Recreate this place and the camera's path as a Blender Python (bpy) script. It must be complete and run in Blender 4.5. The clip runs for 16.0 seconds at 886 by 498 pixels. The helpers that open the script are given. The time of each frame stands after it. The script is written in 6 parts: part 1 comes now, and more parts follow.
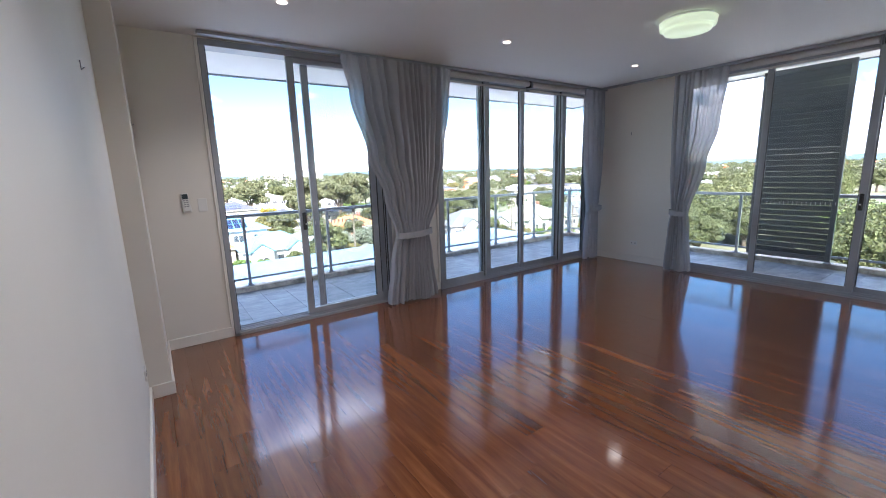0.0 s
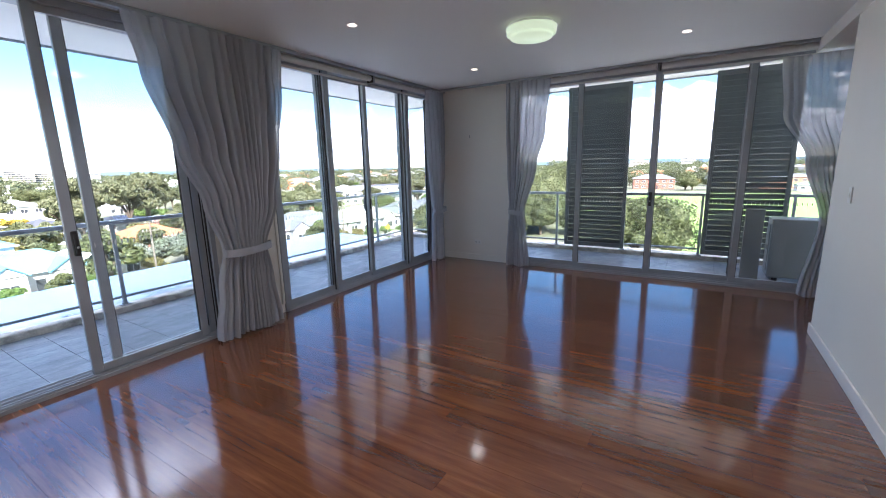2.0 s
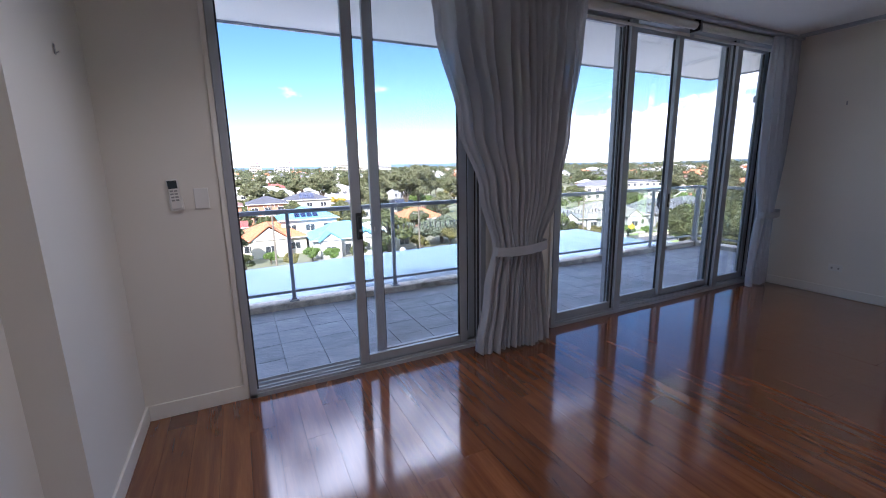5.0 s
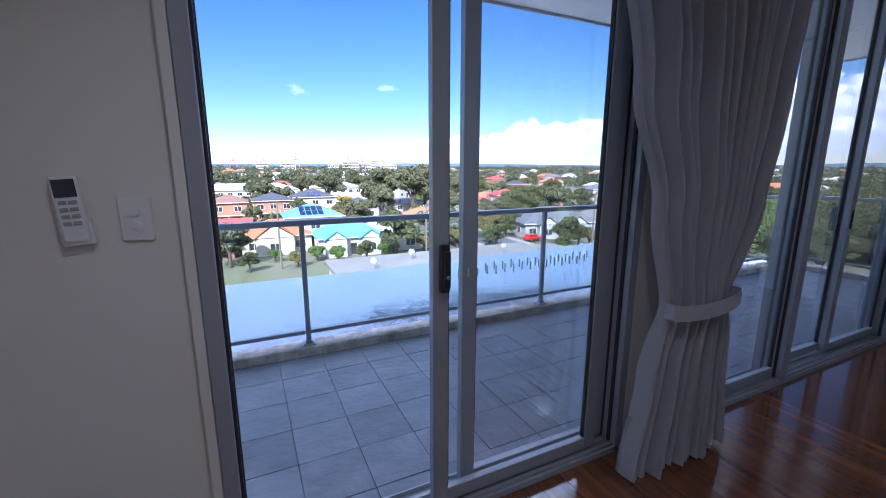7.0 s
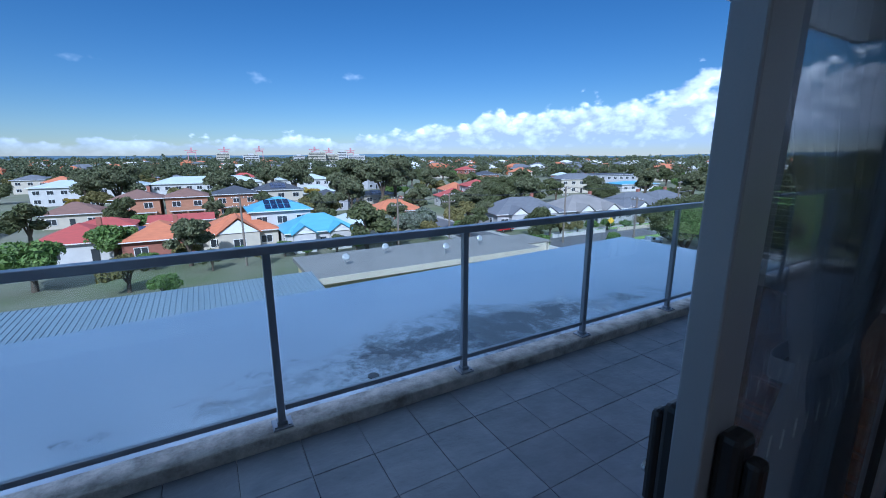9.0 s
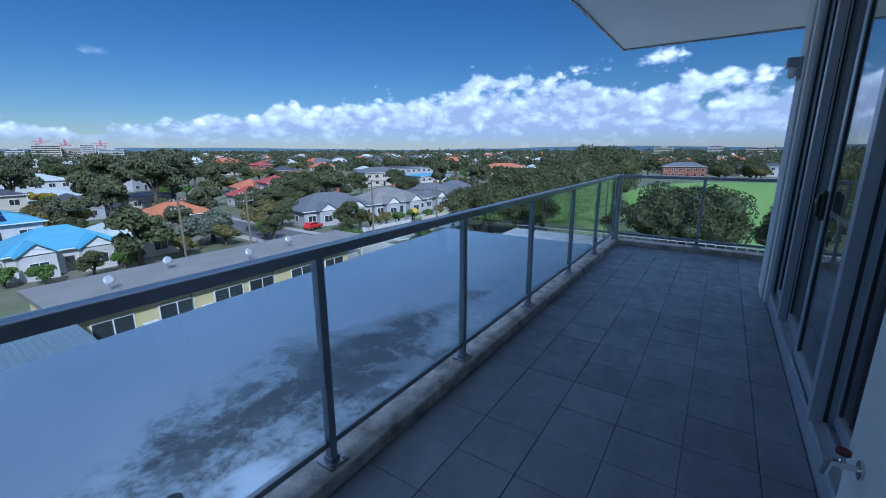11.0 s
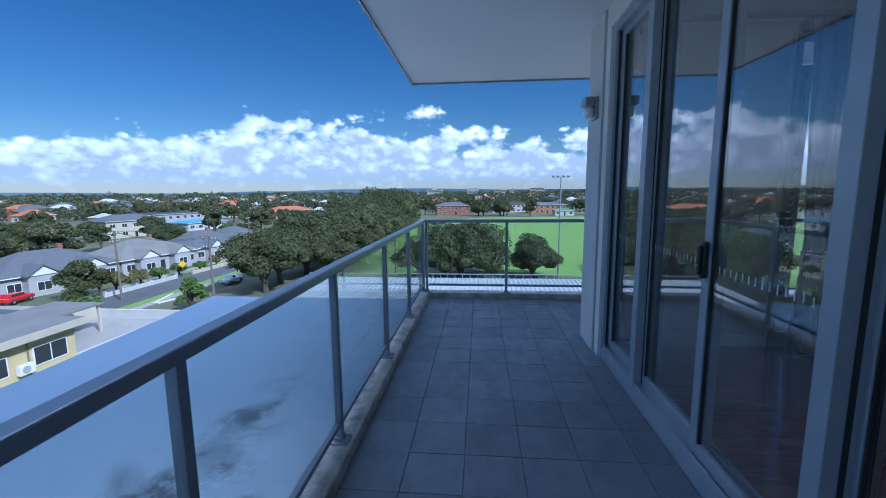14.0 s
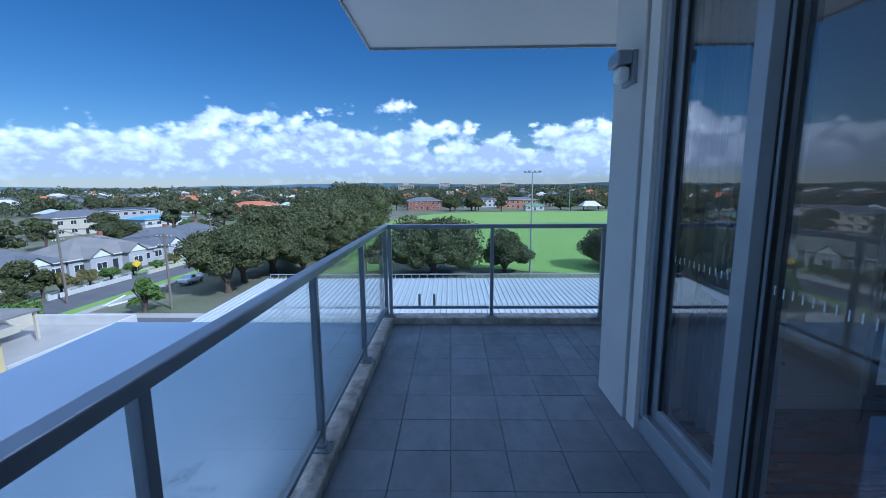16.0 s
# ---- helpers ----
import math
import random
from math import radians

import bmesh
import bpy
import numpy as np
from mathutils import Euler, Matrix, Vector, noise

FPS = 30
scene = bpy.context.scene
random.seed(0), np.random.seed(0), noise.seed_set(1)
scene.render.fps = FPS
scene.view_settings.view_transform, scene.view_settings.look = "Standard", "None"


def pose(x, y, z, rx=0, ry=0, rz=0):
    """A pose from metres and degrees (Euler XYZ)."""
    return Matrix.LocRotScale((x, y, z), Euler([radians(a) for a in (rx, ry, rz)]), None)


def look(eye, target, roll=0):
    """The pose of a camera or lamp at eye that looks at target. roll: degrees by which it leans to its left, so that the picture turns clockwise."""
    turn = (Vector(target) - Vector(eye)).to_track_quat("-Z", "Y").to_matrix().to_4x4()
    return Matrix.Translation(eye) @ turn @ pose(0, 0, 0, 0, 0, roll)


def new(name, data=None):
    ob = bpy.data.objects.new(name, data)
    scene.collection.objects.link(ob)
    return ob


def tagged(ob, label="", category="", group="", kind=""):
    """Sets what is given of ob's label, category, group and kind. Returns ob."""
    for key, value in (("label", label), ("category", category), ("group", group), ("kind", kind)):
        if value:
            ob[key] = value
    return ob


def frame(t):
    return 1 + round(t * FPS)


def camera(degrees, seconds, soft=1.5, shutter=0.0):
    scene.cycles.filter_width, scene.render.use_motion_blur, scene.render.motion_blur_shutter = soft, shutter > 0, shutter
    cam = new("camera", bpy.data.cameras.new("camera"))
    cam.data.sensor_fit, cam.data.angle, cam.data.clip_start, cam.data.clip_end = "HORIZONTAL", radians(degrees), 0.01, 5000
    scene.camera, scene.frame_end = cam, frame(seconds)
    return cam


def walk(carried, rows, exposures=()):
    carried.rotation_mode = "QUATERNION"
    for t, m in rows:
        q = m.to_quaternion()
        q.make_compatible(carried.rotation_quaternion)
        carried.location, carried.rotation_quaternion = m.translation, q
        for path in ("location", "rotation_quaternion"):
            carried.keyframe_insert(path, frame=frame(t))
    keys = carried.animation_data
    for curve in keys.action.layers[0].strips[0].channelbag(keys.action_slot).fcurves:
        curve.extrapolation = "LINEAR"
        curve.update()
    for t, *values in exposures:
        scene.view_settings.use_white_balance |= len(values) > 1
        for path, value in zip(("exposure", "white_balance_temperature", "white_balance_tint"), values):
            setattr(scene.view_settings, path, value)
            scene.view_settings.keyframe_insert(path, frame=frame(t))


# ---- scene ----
cam = camera(94.1, 16.0, soft=1.0)
PATH = [
    (0, (-0.502, -4.276, 1.504), (0.625, -2.665, 1.134), -1.8),
    (0.5, (-0.455, -4.07, 1.528), (0.828, -2.585, 1.141), -1.6),
    (1, (-0.411, -3.967, 1.527), (1.04, -2.645, 1.143), -1.5),
    (1.5, (-0.407, -3.845, 1.529), (1.189, -2.704, 1.142), -1.5),
    (2, (-0.333, -3.761, 1.519), (1.337, -2.731, 1.129), -1.4),
    (2.5, (-0.175, -3.667, 1.537), (1.449, -2.569, 1.14), -1.0),
    (3, (-0.078, -3.622, 1.5), (1.38, -2.31, 1.109), -0.7),
    (3.5, (-0.04, -3.411, 1.516), (1.181, -1.883, 1.101), -1.5),
    (4, (-0.063, -3.144, 1.505), (0.979, -1.49, 1.08), -1.6),
    (4.2, (-0.042, -3.086, 1.484), (0.91, -1.379, 1.056), -1.5),
    (6.3, (0.137, -1.812, 1.406), (0.971, -0.035, 1.024), -0.8),
    (6.5, (0.139, -1.677, 1.402), (0.977, 0.098, 1.018), -0.5),
    (7, (0.133, -1.314, 1.41), (0.981, 0.454, 1.016), 0.1),
    (7.5, (0.167, -0.972, 1.428), (1.046, 0.774, 1.004), 0.3),
    (8, (0.193, -0.661, 1.43), (1.117, 1.068, 0.996), 0.1),
    (10.3, (0.468, 0.385, 1.438), (1.712, 1.878, 0.963), -1.4),
    (10.5, (0.502, 0.495, 1.384), (1.884, 1.859, 0.904), -0.8),
    (11, (0.636, 0.67, 1.38), (2.254, 1.75, 0.914), -0.2),
    (11.5, (0.759, 0.818, 1.405), (2.523, 1.67, 1.003), -0.8),
    (12, (0.879, 0.983, 1.403), (2.736, 1.634, 1.046), -1.3),
    (12.5, (1.091, 1.066, 1.406), (2.999, 1.56, 1.066), -1.4),
    (13, (1.35, 1.083, 1.41), (3.291, 1.449, 1.094), -0.9),
    (13.5, (1.622, 1.157, 1.395), (3.583, 1.415, 1.104), -0.7),
    (14, (1.917, 1.216, 1.384), (3.89, 1.393, 1.107), -0.5),
    (14.5, (2.247, 1.198, 1.432), (4.222, 1.33, 1.142), -0.6),
    (15, (2.553, 1.23, 1.374), (4.532, 1.327, 1.106), -0.7),
    (15.5, (2.868, 1.277, 1.375), (4.848, 1.345, 1.099), -0.5),
    (16, (3.166, 1.286, 1.407), (5.143, 1.327, 1.105), -0.4),
]
EXPOSURES = [(0, 4.4, 6050, 18), (2.0, 4.3, 6030, 18), (3.0, 4.2, 6030, 18), (4.0, 4.0, 6050, 21), (6.5, 3.4, 5450, 24), (7.2, 3.15, 5250, 24), (8.0, 2.6, 4900, 14), (10.5, 1.55, 4680, 11), (12.5, 1.75, 4680, 11), (16, 1.85, 4680, 11)]
walk(cam, [(t, look(eye, target, roll)) for t, eye, target, roll in PATH], EXPOSURES)


# ---- world, sun, exposure ----
SUN_FROM = Vector((-0.45, -0.62, 0.62)).normalized()
world = bpy.data.worlds.new("sky")
scene.world = world
world.use_nodes = True


def sky_nodes(nt):
    nt.nodes.clear()
    N, L = nt.nodes.new, nt.links.new
    out, bg = N("ShaderNodeOutputWorld"), N("ShaderNodeBackground")
    sky = N("ShaderNodeTexSky")
    sky.sky_type, sky.sun_disc = "NISHITA", False
    sky.sun_elevation = math.asin(SUN_FROM.z)
    sky.sun_rotation = math.atan2(SUN_FROM.x, SUN_FROM.y)
    sky.air_density, sky.dust_density, sky.ozone_density = 1.0, 0.1, 3.5
    tc = N("ShaderNodeTexCoord")
    sep = N("ShaderNodeSeparateXYZ")
    L(tc.outputs["Generated"], sep.inputs[0])

    def m(op, a, b=None, c=None):
        n = N("ShaderNodeMath")
        n.operation = op
        for i, v in enumerate((a, b, c)):
            if v is None:
                continue
            if isinstance(v, (int, float)):
                n.inputs[i].default_value = v
            else:
                L(v, n.inputs[i])
        return n.outputs[0]

    # cumulus: azimuth and elevation as plane coordinates
    az = m("ARCTAN2", sep.outputs[1], sep.outputs[0])
    el = m("ARCSINE", sep.outputs[2])
    co = N("ShaderNodeCombineXYZ")
    L(m("MULTIPLY", az, 1.0), co.inputs[0])
    L(m("MULTIPLY", el, 1.45), co.inputs[1])

    def noise_at(scale, detail, rough, off):
        mp = N("ShaderNodeMapping")
        mp.inputs["Location"].default_value = off
        L(co.outputs[0], mp.inputs[0])
        n = N("ShaderNodeTexNoise")
        n.inputs["Scale"].default_value, n.inputs["Detail"].default_value = scale, detail
        n.inputs["Roughness"].default_value = rough
        L(mp.outputs[0], n.inputs[0])
        return n.outputs[0]

    big = noise_at(3.2, 2, 0.5, (CLOUD_SEED, 0.3, 0))
    puff = noise_at(11.5, 6, 0.48, (1.7, 0.2, 0))
    shade = noise_at(19, 7, 0.6, (1.72, 0.175, 0))
    # tall bank towards +x, thin one elsewhere
    toward = m("MULTIPLY", m("ADD", m("COSINE", m("MULTIPLY", m("ADD", az, 0.02), 1.35)), 1.0), 0.5)
    height = m("ADD", m("MULTIPLY", m("POWER", toward, 2.2), m("MULTIPLY", big, 0.27)), 0.035)
    rel = m("DIVIDE", el, height)
    vo = N("ShaderNodeTexVoronoi")
    vo.feature = "SMOOTH_F1"
    vo.inputs["Scale"].default_value, vo.inputs["Smoothness"].default_value = 27, 0.35
    vo.inputs["Detail"].default_value = 2.0
    wob = N("ShaderNodeVectorMath")
    wob.operation = "MULTIPLY_ADD"
    L(puff, wob.inputs[0])
    wob.inputs[1].default_value = (0.05, 0.05, 0)
    L(co.outputs[0], wob.inputs[2])
    L(wob.outputs[0], vo.inputs["Vector"])
    puff = m("ADD", m("MULTIPLY", puff, 0.92), m("MULTIPLY", m("SUBTRACT", 0.74, vo.outputs["Distance"]), 0.18))
    shade = m("ADD", m("MULTIPLY", shade, 0.62), m("MULTIPLY", m("SUBTRACT", 0.95, vo.outputs["Distance"]), 0.24))
    dens = m("SUBTRACT", m("MULTIPLY_ADD", puff, 1.45, 0.16), m("MULTIPLY", rel, 0.85))
    mr = N("ShaderNodeMapRange")
    mr.interpolation_type = "SMOOTHSTEP"
    L(dens, mr.inputs[0])
    mr.inputs[1].default_value, mr.inputs[2].default_value = 0.0, 0.2
    # scattered wisps higher up
    wisp = noise_at(7.5, 4, 0.5, (4.1, 2.2, 0))
    w2 = N("ShaderNodeMapRange")
    w2.interpolation_type = "SMOOTHSTEP"
    L(m("SUBTRACT", wisp, m("MULTIPLY", m("ABSOLUTE", m("SUBTRACT", el, 0.17)), 1.5)), w2.inputs[0])
    w2.inputs[1].default_value, w2.inputs[2].default_value = 0.655, 0.82
    # broken cumulus added over the unseen upper sky to brighten shaded surfaces
    over = noise_at(2.6, 5, 0.5, (0.4, 3.1, 0))
    oc = N("ShaderNodeMapRange")
    oc.interpolation_type = "SMOOTHSTEP"
    oc.inputs[1].default_value, oc.inputs[2].default_value = 0.42, 0.60
    L(over, oc.inputs[0])
    oh = N("ShaderNodeMapRange")
    oh.interpolation_type = "SMOOTHSTEP"
    oh.inputs[1].default_value, oh.inputs[2].default_value = 0.44, 0.72
    L(el, oh.inputs[0])
    upper = m("MULTIPLY", oc.outputs[0], oh.outputs[0])
    low = N("ShaderNodeMapRange")
    L(el, low.inputs[0])
    low.inputs[1].default_value, low.inputs[2].default_value = 0.012, 0.05
    mask = m("MULTIPLY", m("MAXIMUM", mr.outputs[0], m("MULTIPLY", w2.outputs[0], 0.5)), m("MULTIPLY_ADD", low.outputs[0], 0.75, 0.25))
    cr = N("ShaderNodeValToRGB")
    ce = cr.color_ramp.elements
    ce[0].position, ce[0].color = 0.22, (1.35, 1.5, 1.8, 1)
    ce[1].position, ce[1].color = 0.56, (3.9, 3.95, 4.0, 1)
    cm = ce.new(0.40)
    cm.color = (2.35, 2.5, 2.75, 1)
    L(m("ADD", shade, m("MULTIPLY", m("SUBTRACT", rel, 0.62), 0.26)), cr.inputs[0])
    hsv = N("ShaderNodeHueSaturation")
    hsv.inputs["Saturation"].default_value = 1.2
    hsv.inputs["Value"].default_value = SKY_VALUE
    L(sky.outputs[0], hsv.inputs["Color"])
    mx = N("ShaderNodeMix")
    mx.data_type = "RGBA"
    L(mask, mx.inputs[0])
    L(hsv.outputs[0], mx.inputs[6])
    L(cr.outputs[0], mx.inputs[7])
    top = N("ShaderNodeMix")
    top.data_type = "RGBA"
    L(upper, top.inputs[0])
    L(mx.outputs[2], top.inputs[6])
    top.inputs[7].default_value = (4.5, 4.9, 5.6, 1)
    L(top.outputs[2], bg.inputs[0])
    bg.inputs[1].default_value = 0.11
    L(bg.outputs[0], out.inputs[0])


CLOUD_SEED, SKY_VALUE = 2.35, 0.165
sky_nodes(world.node_tree)
sun = new("sun", bpy.data.lights.new("sun", "SUN"))
sun.data.energy, sun.data.angle, sun.data.color = 1.3, radians(0.6), (1.0, 0.94, 0.84)
sun.matrix_world = look(SUN_FROM * 100, (0, 0, 0))

# ---- materials ----


def surface(name, a, b=None, scale=6.0, rough=0.6, rough_to=None, metal=0.0, bump=0.1, bump_scale=60.0,
            stretch=(1, 1, 1), rand=0.0, spec=0.5, coat=0.0, detail=5.0, local=False, island=False):
    """A two-tone surface with coarse stains, fine grain, relief and, for pieces, a tone of their own."""
    b = b or tuple(c * 0.8 for c in a)
    mt = bpy.data.materials.new(name)
    mt.use_nodes = True
    nt = mt.node_tree
    N, L = nt.nodes.new, nt.links.new
    bs = nt.nodes["Principled BSDF"]
    if local:
        pos = N("ShaderNodeTexCoord").outputs["Object"]
    else:
        pos = N("ShaderNodeNewGeometry").outputs["Position"]
    mp = N("ShaderNodeMapping")
    mp.inputs["Scale"].default_value = stretch
    L(pos, mp.inputs[0])
    n1, n2 = N("ShaderNodeTexNoise"), N("ShaderNodeTexNoise")
    for n, s in ((n1, scale), (n2, bump_scale)):
        n.inputs["Scale"].default_value, n.inputs["Detail"].default_value = s, detail
        L(mp.outputs[0], n.inputs[0])
    ad = N("ShaderNodeMath")
    ad.operation = "MULTIPLY_ADD"
    L(n2.outputs[0], ad.inputs[0])
    ad.inputs[1].default_value = 0.35
    L(n1.outputs[0], ad.inputs[2])
    mr = N("ShaderNodeMapRange")
    mr.inputs[1].default_value, mr.inputs[2].default_value = 0.45, 0.92
    L(ad.outputs[0], mr.inputs[0])
    mx = N("ShaderNodeMix")
    mx.data_type = "RGBA"
    L(mr.outputs[0], mx.inputs[0])
    mx.inputs[6].default_value, mx.inputs[7].default_value = (*a, 1), (*b, 1)
    colour = mx.outputs[2]
    if rand:
        rnd = N("ShaderNodeNewGeometry").outputs["Random Per Island"] if island else N("ShaderNodeObjectInfo").outputs["Random"]
        m2 = N("ShaderNodeMapRange")
        m2.inputs[3].default_value, m2.inputs[4].default_value = 1 - rand, 1 + rand
        L(rnd, m2.inputs[0])
        hs = N("ShaderNodeHueSaturation")
        L(m2.outputs[0], hs.inputs["Value"])
        L(colour, hs.inputs["Color"])
        colour = hs.outputs[0]
    L(colour, bs.inputs["Base Color"])
    rr = N("ShaderNodeMapRange")
    rr.inputs[3].default_value, rr.inputs[4].default_value = rough, rough if rough_to is None else rough_to
    rr.inputs[1].default_value, rr.inputs[2].default_value = 0.35, 0.65
    L(n1.outputs[0], rr.inputs[0])
    L(rr.outputs[0], bs.inputs["Roughness"])
    bs.inputs["Metallic"].default_value = metal
    bs.inputs["Specular IOR Level"].default_value = spec
    bs.inputs["Coat Weight"].default_value = coat
    bs.inputs["Coat Roughness"].default_value = 0.06
    if bump:
        bp = N("ShaderNodeBump")
        bp.inputs["Strength"].default_value, bp.inputs["Distance"].default_value = bump, 0.01
        L(n2.outputs[0], bp.inputs["Height"])
        L(bp.outputs[0], bs.inputs["Normal"])
    return mt


def glazing(name, tint, base=0.045, power=3.6):
    """Clear pane: see-through, with a mirror share that grows towards grazing angles."""
    mt = bpy.data.materials.new(name)
    mt.use_nodes = True
    nt = mt.node_tree
    nt.nodes.clear()
    N, L = nt.nodes.new, nt.links.new
    out, tr, gl, mx = N("ShaderNodeOutputMaterial"), N("ShaderNodeBsdfTransparent"), N("ShaderNodeBsdfGlossy"), N("ShaderNodeMixShader")
    tr.inputs[0].default_value = (*tint, 1)
    gl.inputs["Roughness"].default_value = 0.0
    lw = N("ShaderNodeLayerWeight")
    lw.inputs[0].default_value = 0.5
    p, a = N("ShaderNodeMath"), N("ShaderNodeMath")
    p.operation, a.operation = "POWER", "MULTIPLY_ADD"
    L(lw.outputs["Facing"], p.inputs[0])
    p.inputs[1].default_value = power
    L(p.outputs[0], a.inputs[0])
    a.inputs[1].default_value, a.inputs[2].default_value = 0.9, base
    L(a.outputs[0], mx.inputs[0])
    L(tr.outputs[0], mx.inputs[1])
    L(gl.outputs[0], mx.inputs[2])
    L(mx.outputs[0], out.inputs[0])
    return mt


def fabric(name, a, b, through_light=0.35, holes=0.0):
    """Woven curtain cloth: diffuse, partly translucent, with a share of open weave."""
    mt = surface(name, a, b, scale=3, rough=0.9, bump=0.25, bump_scale=700, stretch=(1, 1, 0.35), spec=0.1)
    nt = mt.node_tree
    N, L = nt.nodes.new, nt.links.new
    bs = nt.nodes["Principled BSDF"]
    out = next(n for n in nt.nodes if n.type == "OUTPUT_MATERIAL")
    tl, mx = N("ShaderNodeBsdfTranslucent"), N("ShaderNodeMixShader")
    L(bs.inputs["Base Color"].links[0].from_socket, tl.inputs[0])
    mx.inputs[0].default_value = through_light
    L(bs.outputs[0], mx.inputs[1])
    L(tl.outputs[0], mx.inputs[2])
    last = mx.outputs[0]
    if holes:
        tp, m2 = N("ShaderNodeBsdfTransparent"), N("ShaderNodeMixShader")
        m2.inputs[0].default_value = holes
        L(last, m2.inputs[1])
        L(tp.outputs[0], m2.inputs[2])
        last = m2.outputs[0]
    L(last, out.inputs[0])
    return mt


def glow(name, colour, strength):
    mt = bpy.data.materials.new(name)
    mt.use_nodes = True
    bs = mt.node_tree.nodes["Principled BSDF"]
    bs.inputs["Base Color"].default_value = (*colour, 1)
    bs.inputs["Emission Color"].default_value = (*colour, 1)
    bs.inputs["Emission Strength"].default_value = strength
    return mt


M_WALL = surface("wall_paint", (0.80, 0.775, 0.72), (0.77, 0.745, 0.69), scale=1.3, rough=0.55, rough_to=0.65, bump=0.05, bump_scale=220)
M_CEIL = surface("ceiling_paint", (0.80, 0.79, 0.77), (0.77, 0.76, 0.74), scale=1.0, rough=0.7, bump=0.03, bump_scale=200)
M_TRIM = surface("trim_gloss", (0.82, 0.80, 0.75), (0.79, 0.77, 0.72), scale=3, rough=0.3, bump=0.02)
M_RENDER = surface("outside_render", (0.72, 0.71, 0.68), (0.64, 0.63, 0.60), scale=2.2, rough=0.85, bump=0.35, bump_scale=140)
M_SOFFIT = surface("soffit_paint", (0.78, 0.77, 0.73), (0.73, 0.72, 0.68), scale=0.9, rough=0.8, bump=0.08, bump_scale=90)
M_ALU = surface("grey_aluminium", (0.40, 0.43, 0.47), (0.35, 0.375, 0.41), scale=5, rough=0.34, rough_to=0.44, metal=0.2, bump=0.02, bump_scale=400)
M_RAIL = surface("rail_paint", (0.33, 0.35, 0.385), (0.30, 0.32, 0.35), scale=4, rough=0.30, rough_to=0.34, metal=0.4, bump=0.03, bump_scale=300)
M_BLACK = surface("black_plastic", (0.02, 0.02, 0.022), (0.03, 0.03, 0.03), scale=20, rough=0.35, bump=0.02)
M_GASKET = surface("gasket", (0.025, 0.025, 0.027), (0.035, 0.035, 0.035), scale=20, rough=0.6, bump=0.02)
M_GLASS = glazing("window_glass", (0.985, 0.99, 0.988), base=0.03, power=2.4)
M_RGLASS = glazing("balustrade_glass", (0.92, 0.955, 0.945), base=0.03)
M_CURTAIN = fabric("curtain_cloth", (0.52, 0.535, 0.575), (0.45, 0.465, 0.50), 0.18, 0.07)
M_TIE = surface("tie_cloth", (0.47, 0.485, 0.525), (0.41, 0.425, 0.46), scale=8, rough=0.9, bump=0.25, bump_scale=600, spec=0.1)
M_BLIND = surface("blind_cloth", (0.72, 0.71, 0.69), (0.68, 0.67, 0.65), scale=6, rough=0.8, bump=0.1, bump_scale=500)
M_CHROME = surface("chrome", (0.75, 0.75, 0.76), (0.7, 0.7, 0.71), rough=0.15, metal=1.0, bump=0)
M_PLAST = surface("white_plastic", (0.80, 0.80, 0.78), (0.77, 0.77, 0.75), scale=8, rough=0.35, bump=0.01)
M_LCD = surface("lcd", (0.03, 0.045, 0.055), (0.04, 0.055, 0.065), rough=0.15, bump=0)
M_KEYS = surface("remote_keys", (0.35, 0.36, 0.36), (0.3, 0.31, 0.31), rough=0.5, bump=0)
M_KERB = surface("kerb_concrete", (0.60, 0.56, 0.49), (0.22, 0.205, 0.175), scale=9, rough=0.9, bump=0.6, bump_scale=55)
M_TILE = surface("balcony_tile", (0.18, 0.195, 0.225), (0.135, 0.15, 0.178), scale=5, rough=0.30, rough_to=0.50, bump=0.6, bump_scale=17, rand=0.13, stretch=(1, 1.6, 1))
M_GROUT = surface("grout", (0.09, 0.092, 0.098), (0.065, 0.068, 0.072), scale=15, rough=0.9, bump=0.3)
M_SHUT = surface("shutter_paint", (0.13, 0.15, 0.155), (0.11, 0.127, 0.133), scale=4, rough=0.45, metal=0.2, bump=0.02)
M_LAMP = glow("lamp_diffuser", (0.80, 0.95, 0.66), 0.032)
M_DOWN = glow("downlight_bulb", (1.0, 0.86, 0.68), 0.2)
M_ACUNIT = surface("condenser_paint", (0.24, 0.25, 0.25), (0.20, 0.21, 0.21), scale=4, rough=0.45, bump=0.03)
M_SUB = surface("underfloor", (0.03, 0.018, 0.012), (0.02, 0.012, 0.008), rough=0.8)


